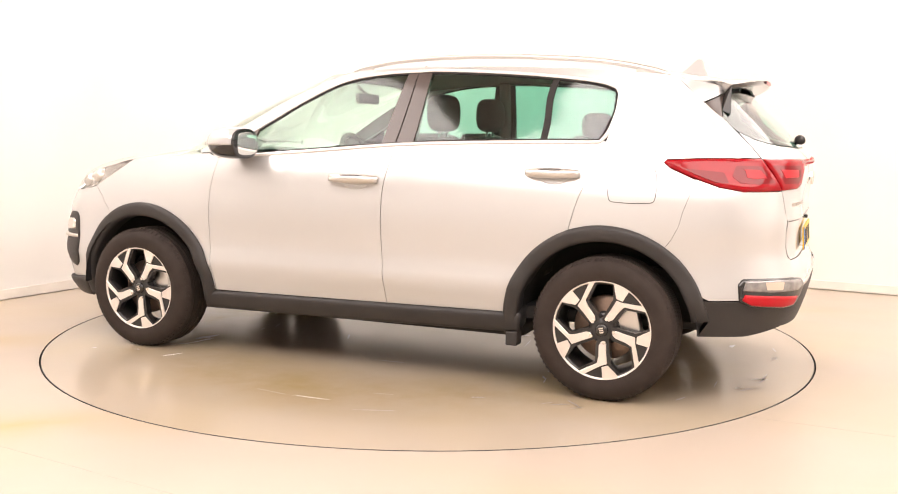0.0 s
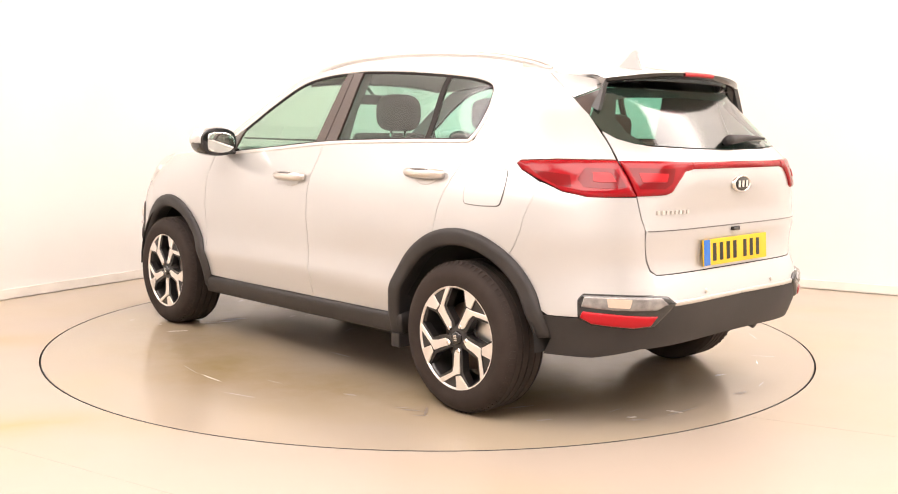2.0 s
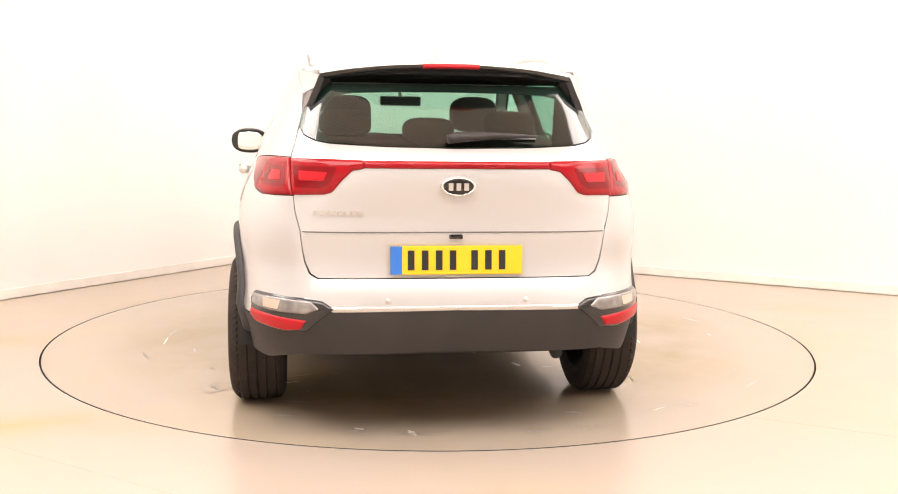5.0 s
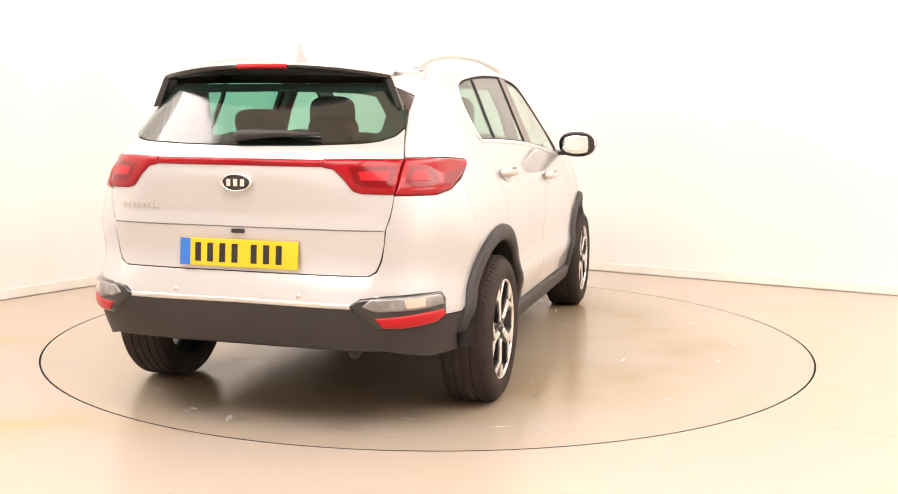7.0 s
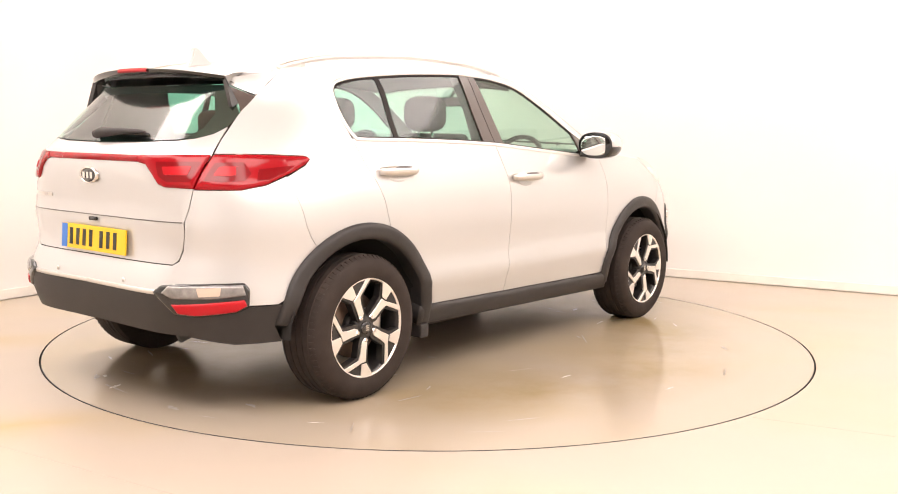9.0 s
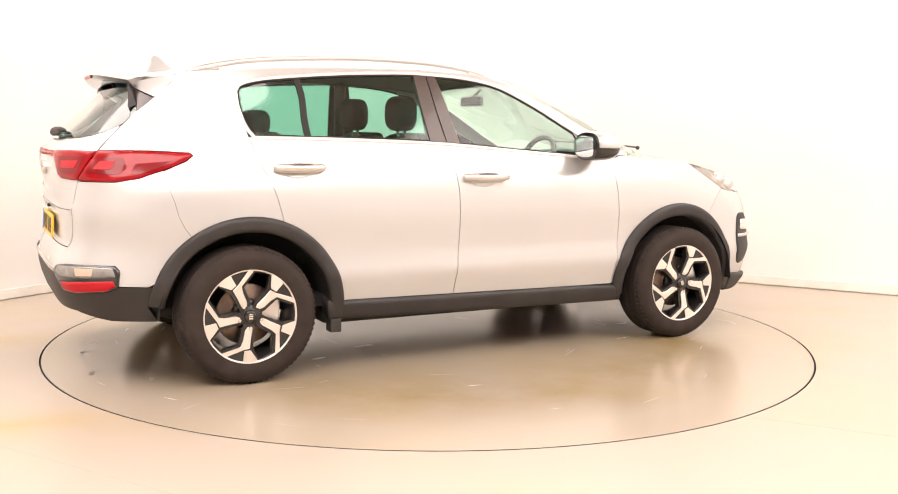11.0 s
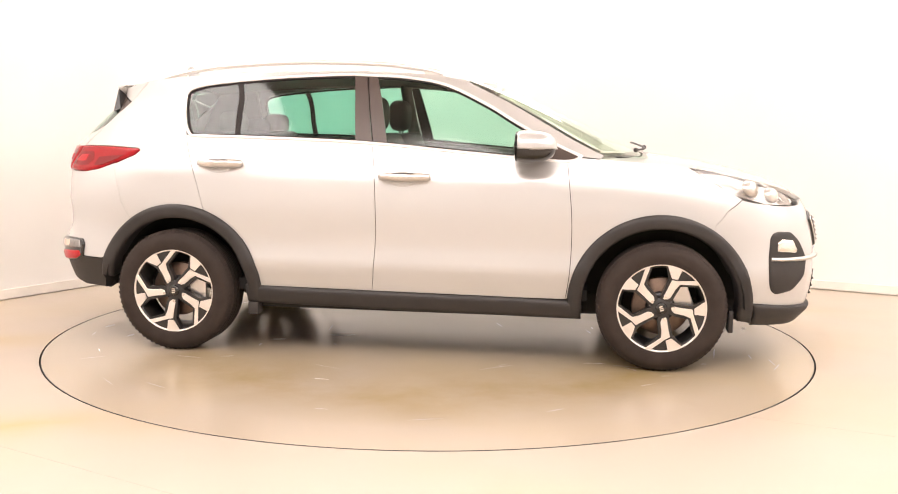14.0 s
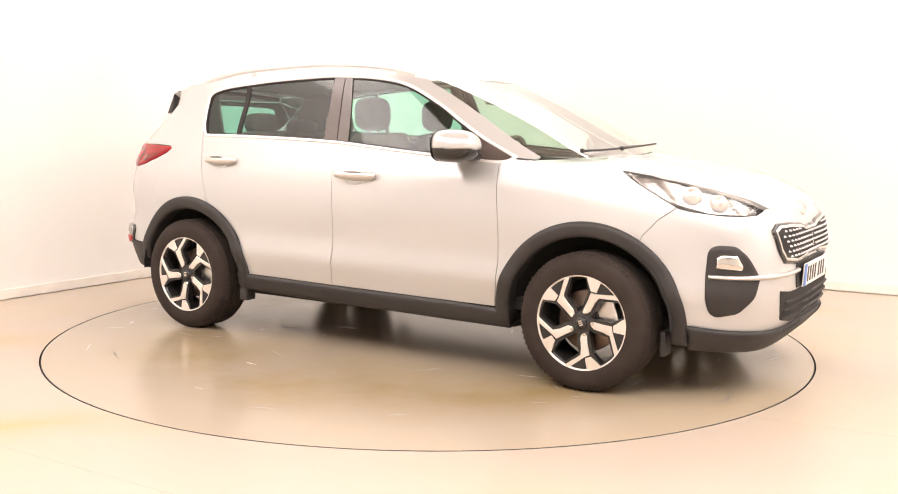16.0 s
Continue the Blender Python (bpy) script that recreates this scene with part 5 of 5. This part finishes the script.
def front_fittings(car):
    b = LOWER[1]
    for s in (1, -1):
        bs = LOWER[s]
        o = [(1.456, 1.077), (1.58, 0.978), (1.70, 0.914), (1.80, 0.886), (1.93, 0.872), ("f", 0.66, 0.868), ("f", 0.57, 0.872), ("f", 0.530, 0.893), ("f", 0.545, 0.925), ("f", 0.60, 0.955), (1.86, 0.987), (1.75, 1.022), (1.60, 1.056)]
        lamp = skin("headlamp", bs, o, M_RIMBLACK, car, r=0.012, off=-0.03, inset=0, thick=0.03, res=0.03, label="clear headlamp with two projectors")
        skin("lamp_reflector", bs, [(1.50, 1.050), (1.71, 0.930), (1.88, 0.886), ("f", 0.60, 0.880), ("f", 0.55, 0.90), ("f", 0.60, 0.945), (1.84, 0.980), (1.66, 1.036)], M_CLEAR, lamp, r=0.015, off=-0.026, inset=0, thick=0.003, res=0.03, label="bright lamp reflector")
        for x, z, r in ((1.79, 0.947, 0.050), (1.905, 0.916, 0.046)):
            p = bs(bs.qx(x, z), z)
            bm = bmesh.new()
            bmesh.ops.create_uvsphere(bm, u_segments=20, v_segments=12, radius=r, matrix=Matrix.Translation((p[0] - 0.012, p[1] - s * (r - 0.004), p[2])))
            part("projector", bm, M_SATIN, lamp, "round bright projector")
        cover = skin("lamp_cover", bs, o, M_LENS, lamp, r=0.012, off=0.0, puff=0.006, puff_r=0.02, inset=0.001, thick=0.004, res=0.03)
        cover.visible_shadow = False
        bez = [(1.882, 0.60), (1.886, 0.700), (1.900, 0.728), (1.93, 0.738), ("f", 0.700, 0.734), ("f", 0.672, 0.69), ("f", 0.632, 0.588), ("f", 0.66, 0.50), ("f", 0.70, 0.425), ("f", 0.735, 0.410), (1.932, 0.406), (1.902, 0.425), (1.888, 0.48)]
        fog = skin("fog_bezel", bs, bez, M_CLAD, car, r=0.03, off=0.001, puff=0.008, puff_r=0.03, inset=0, thick=0.01, res=0.03, label="black front fog lamp surround")
        skin("fog_lamp", bs, [(1.922, 0.632), (1.922, 0.684), (1.945, 0.698), ("f", 0.703, 0.694), ("f", 0.690, 0.645), ("f", 0.694, 0.622)], M_CHROME, fog, r=0.015, off=0.006, puff=0.014, puff_r=0.02, inset=0, thick=0.01, res=0.02, label="bright front fog lamp")
        skin("fog_bar", bs, [(1.895, 0.604), (1.95, 0.602), ("f", 0.70, 0.602), ("f", 0.45, 0.606), ("f", 0.30, 0.610), ("f", 0.30, 0.590), ("f", 0.45, 0.584), ("f", 0.70, 0.578), (1.95, 0.580), (1.895, 0.583)], M_SATIN, fog, off=0.008, puff=0.014, puff_r=0.010, inset=0, thick=0.012, res=0.03, label="satin silver bar")
        grille = [("f", 0.0, 0.800), ("f", 0.10, 0.800), ("f", 0.16, 0.815), ("f", 0.36, 0.830), ("f", 0.49, 0.830), ("f", 0.540, 0.800), ("f", 0.523, 0.70), ("f", 0.485, 0.645), ("f", 0.34, 0.630), ("f", 0.16, 0.640), ("f", 0.10, 0.652), ("f", 0.0, 0.652)]
        skin("grille_surround", bs, grille, M_BLACK, car, off=0.001, puff=0.010, puff_r=0.014, inset=0, thick=0.01, res=0.03, label="black grille surround")
        inner = [("f", 0.0, 0.786), ("f", 0.11, 0.786), ("f", 0.17, 0.800), ("f", 0.36, 0.815), ("f", 0.480, 0.815), ("f", 0.520, 0.795), ("f", 0.505, 0.706), ("f", 0.472, 0.662), ("f", 0.34, 0.646), ("f", 0.17, 0.655), ("f", 0.11, 0.668), ("f", 0.0, 0.668)]
        skin("grille_ring", bs, inner, M_SATIN, car, off=0.0112, puff=0.003, puff_r=0.006, inset=-0.002, thick=0.003, res=0.03, label="satin chrome grille ring")
        mesh = skin("grille", bs, inner, M_LINER, car, off=0.0148, inset=0.011, thick=0.004, res=0.03, label="black grille mesh")
        # grille pieces, a diamond weave
        for row in range(6):
            z = 0.675 + row * 0.0235
            for col in range(10):
                y = 0.025 + col * 0.050 + (0.025 if row % 2 else 0)
                if y > 0.465 + 0.3 * (z - 0.69) or (y > 0.43 and row == 0) or (row == 5 and not 0.2 < y < 0.47):
                    continue
                p = bs(bs.qy(y, z, False), z)
                bm = bmesh.new()
                bmesh.ops.create_cone(bm, cap_ends=True, segments=4, radius1=0.0125, radius2=0.004, depth=0.010, matrix=Matrix.Translation((p[0] + 0.0185, p[1], z)) @ Matrix.Rotation(radians(90), 4, "Y") @ Matrix.Diagonal((0.62, 1.25, 1, 1)))
                part("grille_stud", bm, M_STUD, mesh, "", False)
        intake = [("f", 0.0, 0.500), ("f", 0.40, 0.505), ("f", 0.52, 0.520), ("f", 0.50, 0.44), ("f", 0.47, 0.375), ("f", 0.30, 0.345), ("f", 0.0, 0.345)]
        low = skin("lower_intake", bs, intake, M_LINER, car, r=0.02, off=0.003, inset=0, thick=0.01, res=0.03, label="black lower air intake")
        for z in (0.375, 0.415, 0.455):
            skin("intake_slat", bs, [("f", 0.0, z + 0.006), ("f", 0.46, z + 0.010), ("f", 0.46, z - 0.002), ("f", 0.0, z - 0.006)], M_CLAD, low, off=0.004, puff=0.010, puff_r=0.006, inset=0, thick=0.006, res=0.04)
        skin("plate_panel", bs, [("f", 0.0, 0.640), ("f", 0.30, 0.640), ("f", 0.33, 0.60), ("f", 0.30, 0.510), ("f", 0.0, 0.510)], M_CLAD, car, r=0.01, off=0.004, inset=0, thick=0.01, res=0.03, label="black plate mounting panel")
    plate = tagged(new("front_plate"), "", "")
    plate.parent = car
    plate.matrix_basis = pose(2.208, 0.0, 0.566, 0, -3, 180)
    bm = bmesh.new()
    box(bm, -0.004, 0.004, -0.26, 0.26, -0.056, 0.056, 0.003)
    part("plate_board", bm, M_PLATEWHITE, plate, "white front number plate", False)
    bm = bmesh.new()
    box(bm, -0.0055, 0.0, 0.213, 0.259, -0.0545, 0.0545)
    part("plate_band", bm, M_BLUE, plate, "blue band", False)
    at_y = 0.178
    for i in range(7):
        at_y -= 0.03 if i == 4 else 0
        bm = bmesh.new()
        box(bm, -0.0058, 0.0, at_y - 0.013, at_y + 0.013, -0.038, 0.038)
        part("plate_bar", bm, M_INK, plate, "", False)
        at_y -= 0.0545
    bm = bmesh.new()
    lathe(bm, [(0.0005, 0.010), (0.052, 0.008), (0.064, 0.0)], "x", 36)
    bmesh.ops.scale(bm, verts=bm.verts, vec=(1, 1.08, 0.56))
    bmesh.ops.rotate(bm, verts=bm.verts, cent=(0, 0, 0), matrix=Matrix.Rotation(radians(-25), 3, "Y"))
    bmesh.ops.translate(bm, verts=bm.verts, vec=(2.128, 0, 0.872))
    part("badge", bm, M_CHROME, car, "chrome oval badge on the nose")
    # windscreen wipers and scuttle
    sc = [(1.16, -0.66), (1.28, -0.35), (1.32, 0), (1.28, 0.35), (1.16, 0.66), (1.05, 0.66), (1.18, 0.35), (1.22, 0), (1.18, -0.35), (1.05, -0.66)]
    part("scuttle", sheet(sc, Deck(lambda x, y: 1.105 + 0 * x - 0.02 * (y / 0.66) ** 2), res=0.06, thick=0.02), M_CLAD, car, "black scuttle panel")
    for y0, y1, zz in ((-0.25, 0.40, 1.14), (-0.62, -0.02, 1.13)):
        bm = bmesh.new()
        up = UPPER[1]
        path = []
        for k in range(7):
            y = y0 + (y1 - y0) * k / 6
            z = zz + 0.02 * k / 6
            p = up(up.qy(y, z, False), z)
            path.append((p[0] + 0.03, p[1], p[2] + 0.02))
        tube(bm, path, 0.0055, 8)
        bmesh.ops.create_uvsphere(bm, u_segments=12, v_segments=8, radius=0.013, matrix=Matrix.Translation(path[0]))
        part("front_wiper", bm, M_CLAD, car, "black windscreen wiper")


def interior(car):
    def seat(x, y, w, name, lab):
        bm = bmesh.new()
        box(bm, x - 0.20, x + 0.30, y - w / 2, y + w / 2, 0.52, 0.70, 0.05, 3)
        st = part(name, bm, M_SEAT, car, lab)
        bm = bmesh.new()
        box(bm, -0.06, 0.07, -w / 2, w / 2, 0.0, 0.60, 0.05, 3)
        bmesh.ops.rotate(bm, verts=bm.verts, cent=(0, 0, 0), matrix=Matrix.Rotation(radians(-16), 3, "Y"))
        bmesh.ops.translate(bm, verts=bm.verts, vec=(x - 0.20, y, 0.64))
        part("backrest", bm, M_SEAT, st)
        return st

    def headrest(st, x, y, z, w=0.25, h=0.19):
        bm = ellipsoid(bmesh.new(), (x, y, z), (0.065, w / 2, h / 2), 3.2)
        part("headrest", bm, M_SEAT, st)
        bm = bmesh.new()
        for d in (-0.05, 0.05):
            tube(bm, [(x + 0.02, y + d, z - h / 2 - 0.10), (x, y + d, z - h / 2 + 0.02)], 0.007, 8)
        part("headrest_post", bm, M_CHROME, st)
    for y in (0.36, -0.36):
        st = seat(0.10, y, 0.50, "front_seat", "dark cloth front seat")
        headrest(st, -0.30, y, 1.335, 0.27, 0.20)
    st = seat(-0.78, 0.0, 1.24, "rear_seat", "dark cloth rear bench seat")
    for y in (0.40, -0.40, 0.0):
        headrest(st, -1.16, y, 1.275 if y else 1.24, 0.25, 0.13)
    bm = bmesh.new()
    box(bm, 0.72, 1.14, -0.70, 0.70, 0.80, 1.085, 0.06, 3)
    part("dashboard", bm, M_TRIM, car, "dark grey dashboard")
    bm = bmesh.new()
    ringp = [(0.0, 0.185 * math.cos(a), 0.185 * math.sin(a)) for a in [2 * math.pi * k / 32 for k in range(33)]]
    tube(bm, ringp, 0.016, 8, caps=False)
    ellipsoid(bm, (0.02, 0, 0), (0.03, 0.075, 0.065), 2.6, 16, 10)
    tube(bm, [(0.01, -0.17, 0), (0.01, 0.17, 0)], 0.016, 8)
    tube(bm, [(0.01, 0, -0.17), (0.01, 0, 0)], 0.016, 8)
    bmesh.ops.rotate(bm, verts=bm.verts, cent=(0, 0, 0), matrix=Matrix.Rotation(radians(25), 3, "Y"))
    bmesh.ops.translate(bm, verts=bm.verts, vec=(0.60, -0.36, 1.04))
    part("steering_wheel", bm, M_TRIM, car, "dark steering wheel")
    bm = bmesh.new()
    box(bm, 0.34, 0.37, -0.13, 0.13, 1.395, 1.455, 0.012)
    tube(bm, [(0.36, 0, 1.45), (0.42, 0, 1.50)], 0.01, 8)
    part("rear_view_mirror", bm, M_TRIM, car, "black interior mirror", False)
    xs = [-1.62, -1.3, -0.9, -0.5, -0.1, 0.20, 0.32]
    out = [(x, 0.58 if x < 0.3 else 0.5) for x in xs] + [(x, -0.58 if x < 0.3 else -0.5) for x in xs[::-1]]
    part("headliner", sheet(out, Deck(lambda x, y: ROOF_Z(x) - 0.028 - 0.045 * (np.abs(y) / 0.6) ** 2.6), res=0.1, thick=0.01), M_HEADLINER, car, "pale fabric headliner")
    bm = bmesh.new()
    box(bm, -2.0, -1.28, -0.60, 0.60, 0.55, 0.60)
    box(bm, -1.24, 0.95, -0.78, 0.78, 0.34, 0.40)
    part("cabin_floor", bm, M_LINER, car, "dark cabin carpet", False)
    for s in (1, -1):
        for x0, x1 in ((-1.24, -0.24), (-0.20, 0.80)):
            bm = bmesh.new()
            z1 = 1.16 if x0 < -1 else 1.10
            low_edge = [(-0.85, 0.40), (x1, 0.40), (x1, z1 - 0.03), (x0, z1 + 0.02), (x0, 0.86), (-1.0, 0.80)] if x0 < -1 else [(x0, 0.40), (x1, 0.40), (x1, z1 - 0.03), (x0, z1 + 0.02)]
            prism(bm, low_edge, s * 0.755, s * 0.790, 0.008)
            part("door_card", bm, M_TRIM, car, "grey inner door panel", False)
        bm = bmesh.new()
        tube(bm, [(-0.26, s * 0.735, 1.12), (-0.285, s * 0.665, 1.36), (-0.31, s * 0.575, 1.555)], 0.035, 8)
        part("pillar_trim", bm, M_TRIM, car)
        bm = bmesh.new()
        prism(bm, [(-1.30, 1.16), (-1.78, 1.16), (-1.62, 1.50), (-1.36, 1.50)], s * 0.60, s * 0.575, 0.006)
        part("rear_pillar_trim", bm, M_TRIM, car, "", False)


cladding(car)
wells(car)
wheels(car)
tail_lamps(car)
rear_fittings(car)
spoiler(car)
roof_fittings(car)
handles(car)
fuel_flap(car)
mirrors(car)
front_fittings(car)
interior(car)


# ---- motions ----
OFFSET = Vector((0.0004, 0.1637, 0.0))
START, SPEED = 156.0754, -11.8129


def motions():
    steps = [k * 0.5 for k in range(33)]
    walk(turntable, [(t, pose(0, 0, 0, 0, 0, START + SPEED * t)) for t in steps])
    walk(car, [(t, pose(0, 0, 0, 0, 0, START + SPEED * t) @ Matrix.Translation(OFFSET)) for t in steps])


motions()
